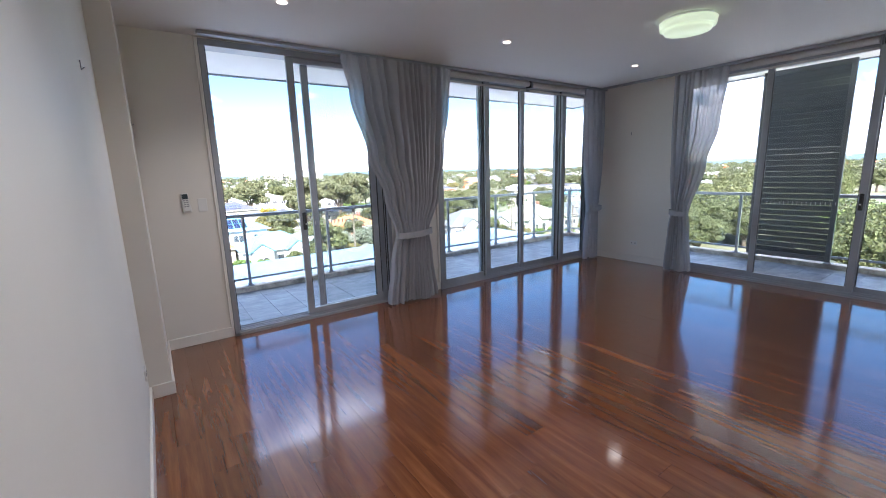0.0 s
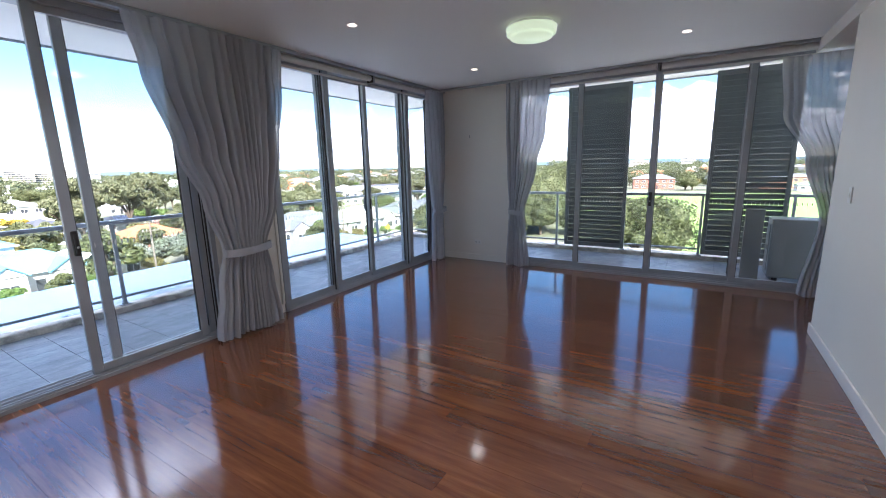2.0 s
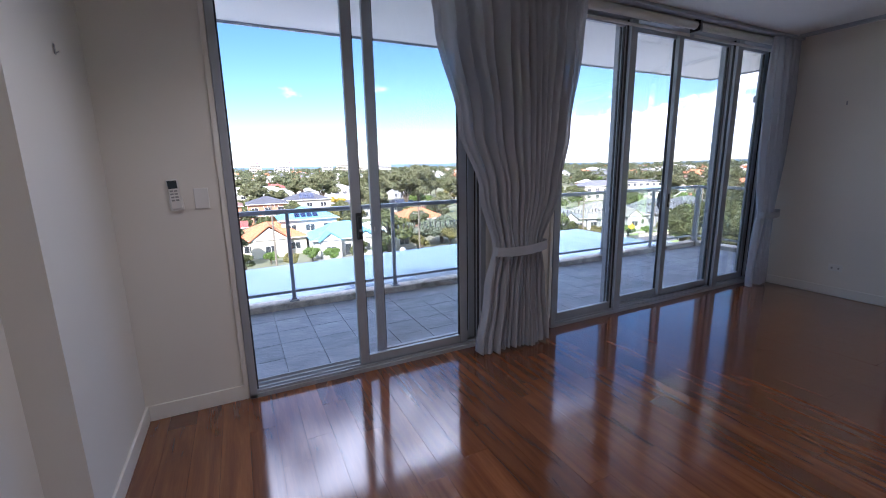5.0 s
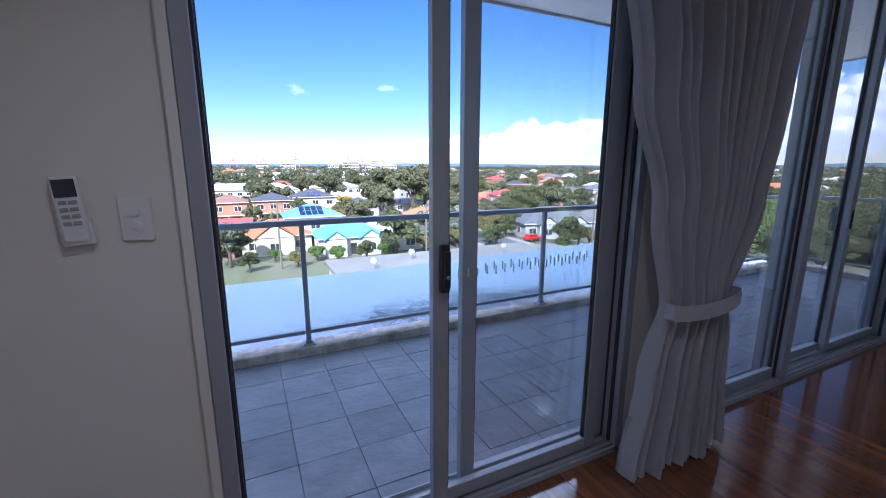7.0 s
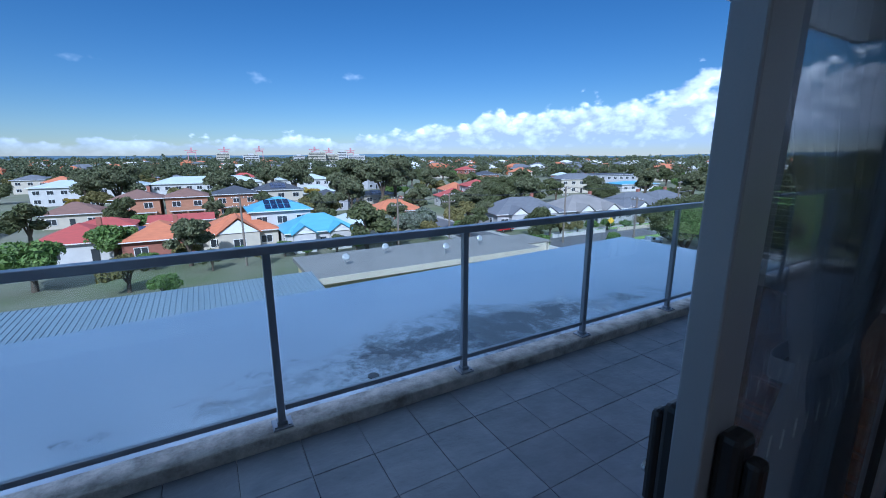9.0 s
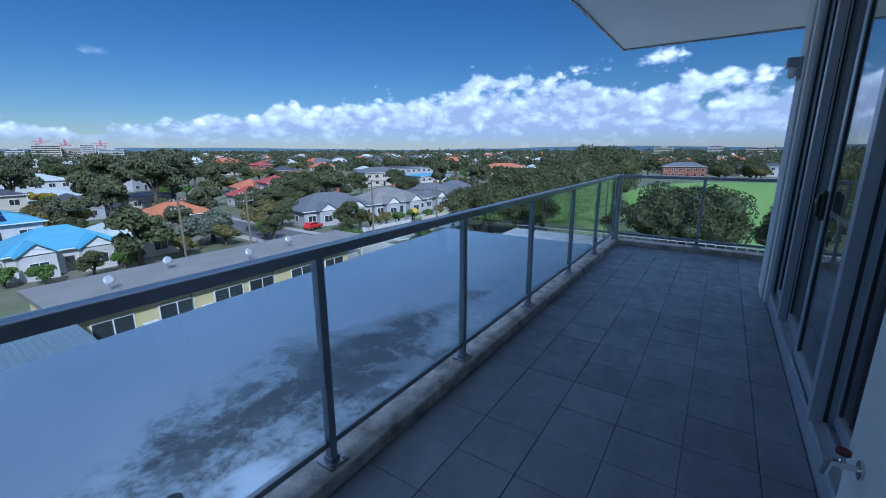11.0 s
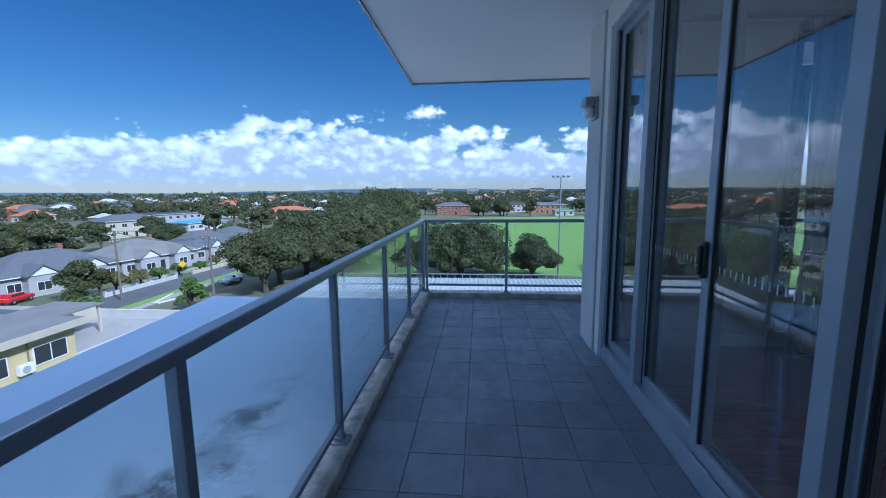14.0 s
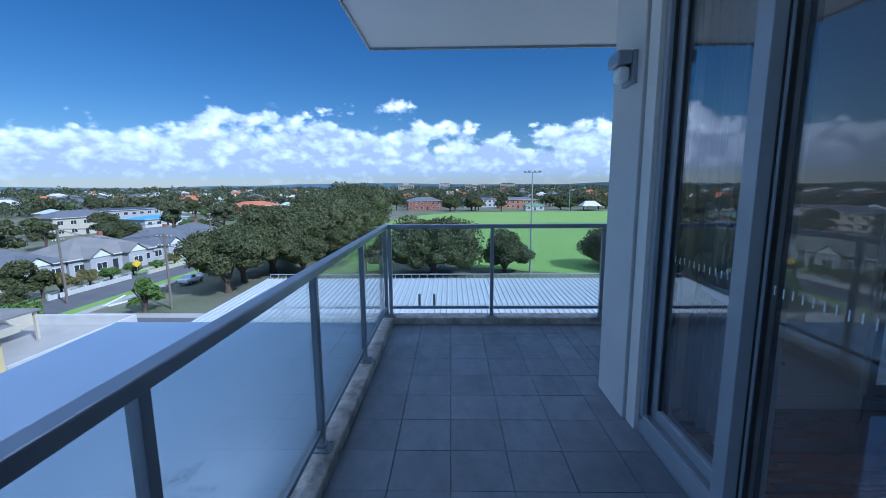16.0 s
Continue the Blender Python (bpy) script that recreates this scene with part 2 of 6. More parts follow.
def plank_material():
    """Red-brown varnished boards: grain along the board, tone by board, glossy lacquer."""
    mt = bpy.data.materials.new("floor_board")
    mt.use_nodes = True
    nt = mt.node_tree
    N, L = nt.nodes.new, nt.links.new
    bs = nt.nodes["Principled BSDF"]
    geo, oi = N("ShaderNodeNewGeometry"), N("ShaderNodeObjectInfo")
    off = N("ShaderNodeVectorMath")
    off.operation = "MULTIPLY_ADD"
    L(oi.outputs["Random"], off.inputs[0])
    off.inputs[1].default_value = (37, 91, 0)
    L(geo.outputs["Position"], off.inputs[2])
    mp = N("ShaderNodeMapping")
    mp.inputs["Scale"].default_value = (16, 1.1, 1)
    L(off.outputs[0], mp.inputs[0])
    n1, n2 = N("ShaderNodeTexNoise"), N("ShaderNodeTexNoise")
    n1.inputs["Scale"].default_value, n1.inputs["Detail"].default_value, n1.inputs["Distortion"].default_value = 1.3, 6, 0.6
    n2.inputs["Scale"].default_value, n2.inputs["Detail"].default_value = 9, 4
    L(mp.outputs[0], n1.inputs[0])
    L(mp.outputs[0], n2.inputs[0])
    cr = N("ShaderNodeValToRGB")
    e = cr.color_ramp.elements
    e[0].position, e[0].color = 0.28, (0.100, 0.032, 0.011, 1)
    e[1].position, e[1].color = 0.78, (0.245, 0.092, 0.032, 1)
    mid = e.new(0.52)
    mid.color = (0.168, 0.057, 0.019, 1)
    ad = N("ShaderNodeMath")
    ad.operation = "MULTIPLY_ADD"
    L(n2.outputs[0], ad.inputs[0])
    ad.inputs[1].default_value = 0.28
    sb = N("ShaderNodeMath")
    sb.operation = "SUBTRACT"
    L(n1.outputs[0], sb.inputs[0])
    sb.inputs[1].default_value = 0.14
    L(sb.outputs[0], ad.inputs[2])
    L(ad.outputs[0], cr.inputs[0])
    m2 = N("ShaderNodeMapRange")
    m2.inputs[3].default_value, m2.inputs[4].default_value = 0.82, 1.25
    L(oi.outputs["Random"], m2.inputs[0])
    hs = N("ShaderNodeHueSaturation")
    L(m2.outputs[0], hs.inputs["Value"])
    L(cr.outputs[0], hs.inputs["Color"])
    L(hs.outputs[0], bs.inputs["Base Color"])
    # lacquer: soft gloss with slow waves
    n3 = N("ShaderNodeTexNoise")
    n3.inputs["Scale"].default_value, n3.inputs["Detail"].default_value = 4.5, 2
    L(geo.outputs["Position"], n3.inputs[0])
    rr = N("ShaderNodeMapRange")
    rr.inputs[3].default_value, rr.inputs[4].default_value = 0.08, 0.14
    L(n3.outputs[0], rr.inputs[0])
    L(rr.outputs[0], bs.inputs["Roughness"])
    bs.inputs["Specular IOR Level"].default_value = 1.0
    bs.inputs["Coat Weight"].default_value, bs.inputs["Coat Roughness"].default_value = 0.6, 0.10
    bp = N("ShaderNodeBump")
    bp.inputs["Strength"].default_value, bp.inputs["Distance"].default_value = 0.06, 0.004
    L(n3.outputs[0], bp.inputs["Height"])
    L(bp.outputs[0], bs.inputs["Normal"])
    return mt


def wet_roof_material():
    """Pale flat roof under a skin of water: mirror-smooth where wet, dark algae blotches, dry pale rims."""
    mt = bpy.data.materials.new("wet_roof")
    mt.use_nodes = True
    nt = mt.node_tree
    N, L = nt.nodes.new, nt.links.new
    bs = nt.nodes["Principled BSDF"]
    geo = N("ShaderNodeNewGeometry")

    def nz(scale, detail, dist=0.0, rough=0.5, st=(1, 1, 1)):
        mp = N("ShaderNodeMapping")
        mp.inputs["Scale"].default_value = st
        L(geo.outputs["Position"], mp.inputs[0])
        n = N("ShaderNodeTexNoise")
        n.inputs["Scale"].default_value, n.inputs["Detail"].default_value = scale, detail
        n.inputs["Distortion"].default_value, n.inputs["Roughness"].default_value = dist, rough
        L(mp.outputs[0], n.inputs[0])
        return n.outputs[0]

    sep = N("ShaderNodeSeparateXYZ")
    L(geo.outputs["Position"], sep.inputs[0])

    def m(op, a, b=None, c=None):
        n = N("ShaderNodeMath")
        n.operation = op
        for i, v in enumerate((a, b, c)):
            if v is None:
                continue
            if isinstance(v, (int, float)):
                n.inputs[i].default_value = v
            else:
                L(v, n.inputs[i])
        return n.outputs[0]

    # blotches gather in a long hollow by the balcony
    hollow = m("SUBTRACT", 1.0, m("ADD", m("ABSOLUTE", m("MULTIPLY", m("SUBTRACT", sep.outputs[1], 2.95), 0.95)),
                                  m("MULTIPLY", m("ABSOLUTE", m("SUBTRACT", sep.outputs[0], 2.6)), 0.26)))
    patch = m("ADD", m("MULTIPLY", nz(2.4, 4, 0.3, 0.55), 0.60), m("MULTIPLY", nz(6.0, 12, 0.1, 0.82), 1.05))
    blot = m("ADD", patch, m("MULTIPLY", hollow, 0.46))
    br = N("ShaderNodeMapRange")
    br.interpolation_type = "SMOOTHSTEP"
    L(blot, br.inputs[0])
    br.inputs[1].default_value, br.inputs[2].default_value = 0.90, 1.22
    base = N("ShaderNodeMix")
    base.data_type = "RGBA"
    L(nz(0.7, 4), base.inputs[0])
    base.inputs[6].default_value, base.inputs[7].default_value = (0.64, 0.69, 0.74, 1), (0.55, 0.60, 0.66, 1)
    mx = N("ShaderNodeMix")
    mx.data_type = "RGBA"
    L(m("MULTIPLY", br.outputs[0], 0.92), mx.inputs[0])
    L(base.outputs[2], mx.inputs[6])
    mx.inputs[7].default_value = (0.05, 0.052, 0.055, 1)
    L(mx.outputs[2], bs.inputs["Base Color"])
    L(m("MULTIPLY", m("SUBTRACT", 1.0, br.outputs[0]), 0.28), bs.inputs["Metallic"])
    rr = N("ShaderNodeMapRange")
    L(nz(0.55, 5), rr.inputs[0])
    rr.inputs[1].default_value, rr.inputs[2].default_value = 0.3, 0.7
    rr.inputs[3].default_value, rr.inputs[4].default_value = 0.12, 0.26
    L(m("ADD", rr.outputs[0], m("MULTIPLY", br.outputs[0], 0.12)), bs.inputs["Roughness"])
    bs.inputs["Specular IOR Level"].default_value = 0.7
    return mt


M_PLANK = plank_material()
M_WET = wet_roof_material()

# town
M_GROUND = surface("town_ground", (0.085, 0.105, 0.04), (0.16, 0.15, 0.11), scale=0.09, rough=0.95, bump=0.3, bump_scale=1.5)
M_FIELD = surface("field_grass", (0.165, 0.275, 0.05), (0.20, 0.30, 0.065), scale=0.035, rough=0.95, bump=0.3, bump_scale=3)
M_ROAD = surface("asphalt", (0.115, 0.115, 0.118), (0.085, 0.085, 0.09), scale=0.4, rough=0.9, bump=0.2, bump_scale=20)
M_PATH = surface("footpath", (0.36, 0.34, 0.31), (0.3, 0.285, 0.26), scale=0.5, rough=0.9, bump=0.2, bump_scale=10)
M_PAINTLINE = surface("road_paint", (0.7, 0.7, 0.68), (0.6, 0.6, 0.58), scale=2, rough=0.8)
M_BRICKO = surface("orange_brick", (0.42, 0.21, 0.12), (0.33, 0.155, 0.09), scale=1.5, rough=0.9, bump=0.3, bump_scale=9, stretch=(1, 1, 3))
M_BRICKR = surface("red_brick", (0.32, 0.13, 0.09), (0.25, 0.10, 0.07), scale=1.5, rough=0.9, bump=0.3, bump_scale=9, stretch=(1, 1, 3))
M_WHITEW = surface("white_walling", (0.56, 0.55, 0.52), (0.47, 0.46, 0.44), scale=0.8, rough=0.85, bump=0.1)
M_CREAM = surface("cream_walling", (0.52, 0.47, 0.37), (0.45, 0.41, 0.33), scale=0.8, rough=0.85, bump=0.1)
M_YELLOW = surface("yellow_render", (0.60, 0.50, 0.26), (0.53, 0.44, 0.23), scale=0.7, rough=0.85, bump=0.15, bump_scale=20)
M_GREYW = surface("grey_walling", (0.42, 0.42, 0.42), (0.34, 0.34, 0.35), scale=0.8, rough=0.85, bump=0.1)
RIB = (1, 3.2, 1)
M_RTERRA = surface("terracotta_tiles", (0.46, 0.155, 0.065), (0.35, 0.12, 0.055), scale=0.8, rough=0.85, bump=0.7, bump_scale=3.5, stretch=RIB)
M_RRED = surface("red_tiles", (0.36, 0.065, 0.05), (0.27, 0.055, 0.045), scale=0.8, rough=0.8, bump=0.7, bump_scale=3.5, stretch=RIB)
M_RBROWN = surface("brown_tiles", (0.19, 0.105, 0.075), (0.14, 0.08, 0.06), scale=0.8, rough=0.85, bump=0.7, bump_scale=3.5, stretch=RIB)
M_RGREY = surface("grey_tiles", (0.13, 0.135, 0.145), (0.095, 0.1, 0.11), scale=0.8, rough=0.75, bump=0.7, bump_scale=3.5, stretch=RIB)
M_RDARK = surface("dark_tiles", (0.055, 0.058, 0.068), (0.04, 0.043, 0.05), scale=0.8, rough=0.7, bump=0.6, bump_scale=3.5, stretch=RIB)
M_RBLUE = surface("blue_metal_roof", (0.12, 0.32, 0.44), (0.095, 0.27, 0.39), scale=0.5, rough=0.45, bump=0.3, bump_scale=5, stretch=RIB)
M_RPALE = surface("pale_metal_roof", (0.42, 0.46, 0.43), (0.36, 0.4, 0.38), scale=0.5, rough=0.5, bump=0.3, bump_scale=5, stretch=RIB)
M_RTAN = surface("tan_metal_roof", (0.22, 0.205, 0.185), (0.17, 0.16, 0.145), scale=0.5, rough=0.6, bump=0.2, bump_scale=6)
M_ZINC = surface("zinc_sheet", (0.50, 0.52, 0.53), (0.43, 0.45, 0.47), scale=0.4, rough=0.4, rough_to=0.55, metal=0.25, bump=0.05)
M_SLATE = surface("slate_blue_sheet", (0.20, 0.25, 0.29), (0.165, 0.21, 0.25), scale=0.4, rough=0.45, metal=0.2, bump=0.05)
M_WIN = surface("dark_window", (0.03, 0.035, 0.04), (0.05, 0.055, 0.06), scale=0.3, rough=0.12, bump=0)
M_WFRAME = surface("window_frame_white", (0.75, 0.75, 0.73), (0.7, 0.7, 0.68), rough=0.5, bump=0)
M_SOLAR = surface("solar_panel", (0.012, 0.02, 0.055), (0.018, 0.028, 0.07), scale=2, rough=0.15, bump=0)
M_POLE = surface("timber_pole", (0.20, 0.17, 0.14), (0.15, 0.125, 0.10), scale=2, rough=0.9, bump=0.3, bump_scale=20, stretch=(1, 1, 0.1))
M_STEEL = surface("galvanised", (0.42, 0.43, 0.44), (0.36, 0.37, 0.38), rough=0.5, metal=0.6, bump=0.02)
M_BARK = surface("bark", (0.11, 0.085, 0.06), (0.075, 0.058, 0.042), scale=1.2, rough=0.95, bump=0.6, bump_scale=9, stretch=(1, 1, 0.3))


def leaves(name, a, b, rand=0.38):
    mt = surface(name, a, b, scale=0.45, rough=0.6, bump=0, rand=rand, island=True, spec=0.3)
    nt = mt.node_tree
    bs = nt.nodes["Principled BSDF"]
    out = next(n for n in nt.nodes if n.type == "OUTPUT_MATERIAL")
    tl, mx = nt.nodes.new("ShaderNodeBsdfTranslucent"), nt.nodes.new("ShaderNodeMixShader")
    nt.links.new(bs.inputs["Base Color"].links[0].from_socket, tl.inputs[0])
    mx.inputs[0].default_value = 0.22
    nt.links.new(bs.outputs[0], mx.inputs[1])
    nt.links.new(tl.outputs[0], mx.inputs[2])
    nt.links.new(mx.outputs[0], out.inputs[0])
    return mt


M_LEAF = [leaves("fig_leaves", (0.070, 0.084, 0.031), (0.115, 0.125, 0.052)),
          leaves("gum_leaves", (0.10, 0.115, 0.055), (0.14, 0.145, 0.075)),
          leaves("bright_leaves", (0.095, 0.165, 0.035), (0.14, 0.20, 0.055)),
          leaves("olive_leaves", (0.14, 0.13, 0.042), (0.18, 0.16, 0.06)),
          leaves("yellow_leaves", (0.30, 0.22, 0.03), (0.24, 0.19, 0.035)),
          leaves("blossom_leaves", (0.22, 0.23, 0.19), (0.10, 0.13, 0.07))]
# distance haze is put into the hills' blue base colour
M_HAZEHILL = surface("hazed_hills", (0.10, 0.16, 0.23), (0.12, 0.185, 0.25), scale=0.004, rough=1.0, bump=0)

# ---- mesh helpers ----


def box(bm, x0, x1, y0, y1, z0, z1, bevel=0.0):
    res = bmesh.ops.create_cube(bm, size=1, matrix=Matrix.Translation(((x0 + x1) / 2, (y0 + y1) / 2, (z0 + z1) / 2)) @ Matrix.Diagonal((abs(x1 - x0), abs(y1 - y0), abs(z1 - z0), 1)))
    if bevel:
        es = list({e for v in res["verts"] for e in v.link_edges})
        bmesh.ops.bevel(bm, geom=es, offset=bevel, segments=2, affect="EDGES", profile=0.5)
    return bm


def cyl(bm, p, q, r, r2=None, seg=12):
    p, q = Vector(p), Vector(q)
    d = q - p
    m = Matrix.Translation((p + q) / 2) @ d.to_track_quat("Z", "Y").to_matrix().to_4x4()
    bmesh.ops.create_cone(bm, cap_ends=True, segments=seg, radius1=r, radius2=r if r2 is None else r2, depth=d.length, matrix=m)
    return bm


def B():
    return bmesh.new()


def bx(*a, bevel=0.0):
    return box(B(), *a, bevel=bevel)


def mesh_of(bm, material, name, smooth=False):
    me = bpy.data.meshes.new(name)
    bm.to_mesh(me)
    bm.free()
    me.materials.append(material)
    if smooth:
        me.shade_smooth()
    return me


def part(name, bm, material, parent=None, label="", smooth=False):
    ob = new(name, mesh_of(bm, material, name, smooth))
    if parent is not None:
        ob.parent = parent
    if label:
        ob["label"] = label
    return ob


def thing(name, label, category, group="", m=None):
    ob = new(name)
    ob.empty_display_size = 0.1
    if m is not None:
        ob.matrix_basis = m
    return tagged(ob, label, category, group)


def setting(name, bm, material, label, category, smooth=False):
    return tagged(part(name, bm, material, None, "", smooth), label, category, "", "structure")


def raw(name, verts, faces, material, parent=None, label=""):
    me = bpy.data.meshes.new(name)
    me.from_pydata(verts, [], faces)
    me.materials.append(material)
    ob = new(name, me)
    if parent is not None:
        ob.parent = parent
    if label:
        ob["label"] = label
    return ob


# ---- room shell ----
CEIL, HEAD = 2.70, 2.68
U1, U2 = (0.0, 1.75), (2.43, 5.53)
U3 = (-5.15, -1.30)
XE = 5.65

floor = setting("floor", bx(-0.75, 5.63, -7.2, 0.0, -0.20, -0.016), M_SUB, "glossy red-brown timber board floor of an empty living room", "floor")
bm = B()
box(bm, -0.9, 5.66, -4.70, 0.0, CEIL, 2.95)
box(bm, 0.80, 5.66, -7.2, -4.70, 2.58, 2.95)
box(bm, -0.9, 0.80, -7.2, -4.70, CEIL, 2.95)
setting("ceiling", bm, M_CEIL, "plain white plasterboard ceiling with a lowered part", "ceiling")
bm = B()
box(bm, -0.9, U1[0] - 0.002, 0.0, 0.17, -0.12, 2.858)
box(bm, U1[1] + 0.002, U2[0] - 0.002, 0.0, 0.17, -0.12, 2.858)
box(bm, U2[1] + 0.002, 5.65, 0.0, 0.17, -0.12, 2.858)
box(bm, U1[0] - 0.002, U1[1] + 0.002, 0.0, 0.17, HEAD, 2.858)
box(bm, U2[0] - 0.002, U2[1] + 0.002, 0.0, 0.17, HEAD, 2.858)
box(bm, -3.5, -0.9, 0.0, 0.17, -0.12, 2.858)
setting("wall_south", bm, M_WALL, "off-white painted wall with tall glazed door openings", "wall")
bm = B()
box(bm, XE, XE + 0.17, U3[1] + 0.002, 0.0, -0.12, 2.858)
box(bm, XE, XE + 0.17, U3[0] - 0.002, U3[1] + 0.002, HEAD, 2.858)
box(bm, XE, XE + 0.17, -7.4, U3[0] - 0.002, -0.12, 2.858)
setting("wall_east", bm, M_WALL, "off-white painted wall with a wide glazed door opening", "wall")
bm = B()
box(bm, -0.9, -0.68, -7.4, -0.91, -0.1, CEIL)
box(bm, -0.9, -0.545, -0.91, 0.0, -0.1, CEIL)
setting("wall_west", bm, M_WALL, "off-white painted wall with a shallow projecting pier", "wall")
setting("wall_north", bx(-0.9, 5.65, -7.4, -7.2, -0.1, CEIL), M_WALL, "plain off-white back wall", "wall")
setting("wall_inner", bx(0.8, 4.27, -4.90, -4.71, 0.0, 2.69), M_WALL, "white painted dividing wall that ends short of the windows", "wall")
# baseboards
bm = B()
for a in ((-0.679, -0.664, -7.2, -0.925), (-0.664, -0.53, -0.925, -0.911), (-0.544, -0.53, -0.911, -0.0), (-0.53, -0.005, -0.014, -0.001),
          (1.755, 2.425, -0.014, -0.001), (5.636, 5.649, -1.295, -0.001), (5.535, 5.636, -0.014, -0.001), (0.8, 4.284, -4.709, -4.695), (4.271, 4.284, -4.9, -4.709)):
    box(bm, *a, 0.0, 0.095, bevel=0.003)
setting("baseboard", bm, M_TRIM, "low white gloss skirting board", "baseboard")

# outside mass of the building
bm = B()
box(bm, 5.665, 6.10, -0.25, 0.188, -0.14, 2.858, bevel=0.006)
box(bm, 1.80, 2.42, 0.17, 0.188, -0.14, 2.858)
setting("pier_outside", bm, M_RENDER, "white rendered pier between balcony doors", "wall")
bm = B()
box(bm, -9.0, 7.79, -9.5, 2.14, 2.86, 3.08)
setting("soffit", bm, M_SOFFIT, "off-white painted slab over the balcony", "ceiling")
bm = B()
box(bm, -9.0, 7.81, 2.14, 2.16, 2.835, 3.11)
box(bm, 7.79, 7.81, -9.5, 2.14, 2.835, 3.11)
setting("soffit_edge", bm, M_ALU, "dark metal drip edge along the slab", "trim")
# unseen mass added over the slab to keep sun off balcony and flat roof
setting("shade_block", bx(-9, 5.9, -9.5, 0.1, 3.08, 6.2), M_RENDER, "unseen rendered block above the slab, added to cast shade", "wall")
bm = B()
box(bm, -9, -0.9, -9.5, 0.17, -0.14, 2.858)
box(bm, -0.9, 5.82, -9.5, -7.4, -0.14, 2.858)
setting("neighbour_block", bm, M_RENDER, "rendered neighbouring part of the building", "wall")
bm = B()
box(bm, -9.0, 7.68, 0.0, 2.10, -0.34, -0.112)
box(bm, 5.63, 7.68, -7.4, 0.0, -0.34, -0.112)
setting("balcony_slab", bm, M_GROUT, "grouted balcony slab under dark tiles", "floor")
setting("lower_storeys", bx(-9, 7.55, -9.5, 2.04, -14.6, -0.34), M_RENDER, "rendered lower storeys of the building", "wall")
bm = B()
box(bm, -9.0, 8.2, 2.105, 5.6, -0.75, -0.30)
for vert in bm.verts:
    if vert.co.y > 5:
        vert.co.y = 4.6 if vert.co.x < 0 else 5.6
roof = setting("flat_roof", bm, M_WET, "wet pale flat roof with dark stains and pooled water", "roof")
setting("lower_wing", bx(-9, 8.05, 2.105, 4.5, -14.6, -0.75), M_RENDER, "rendered lower wing under the flat roof", "wall")
cyl_bm = cyl(B(), (1.3, 2.72, -0.302), (1.3, 2.72, -0.292), 0.045, seg=20)
tagged(part("roof_drain", cyl_bm, M_BLACK), "small round dark drain cover on the flat roof", "drain")

# kerb under the railing: rough concrete upstand
bm = B()
box(bm, -9.0, 7.68, 1.92, 2.10, -0.112, -0.012, bevel=0.012)
box(bm, 7.49, 7.68, -7.4, 1.92, -0.112, -0.012, bevel=0.012)
setting("balcony_kerb", bm, M_KERB, "low weathered concrete kerb along the balcony", "kerb")


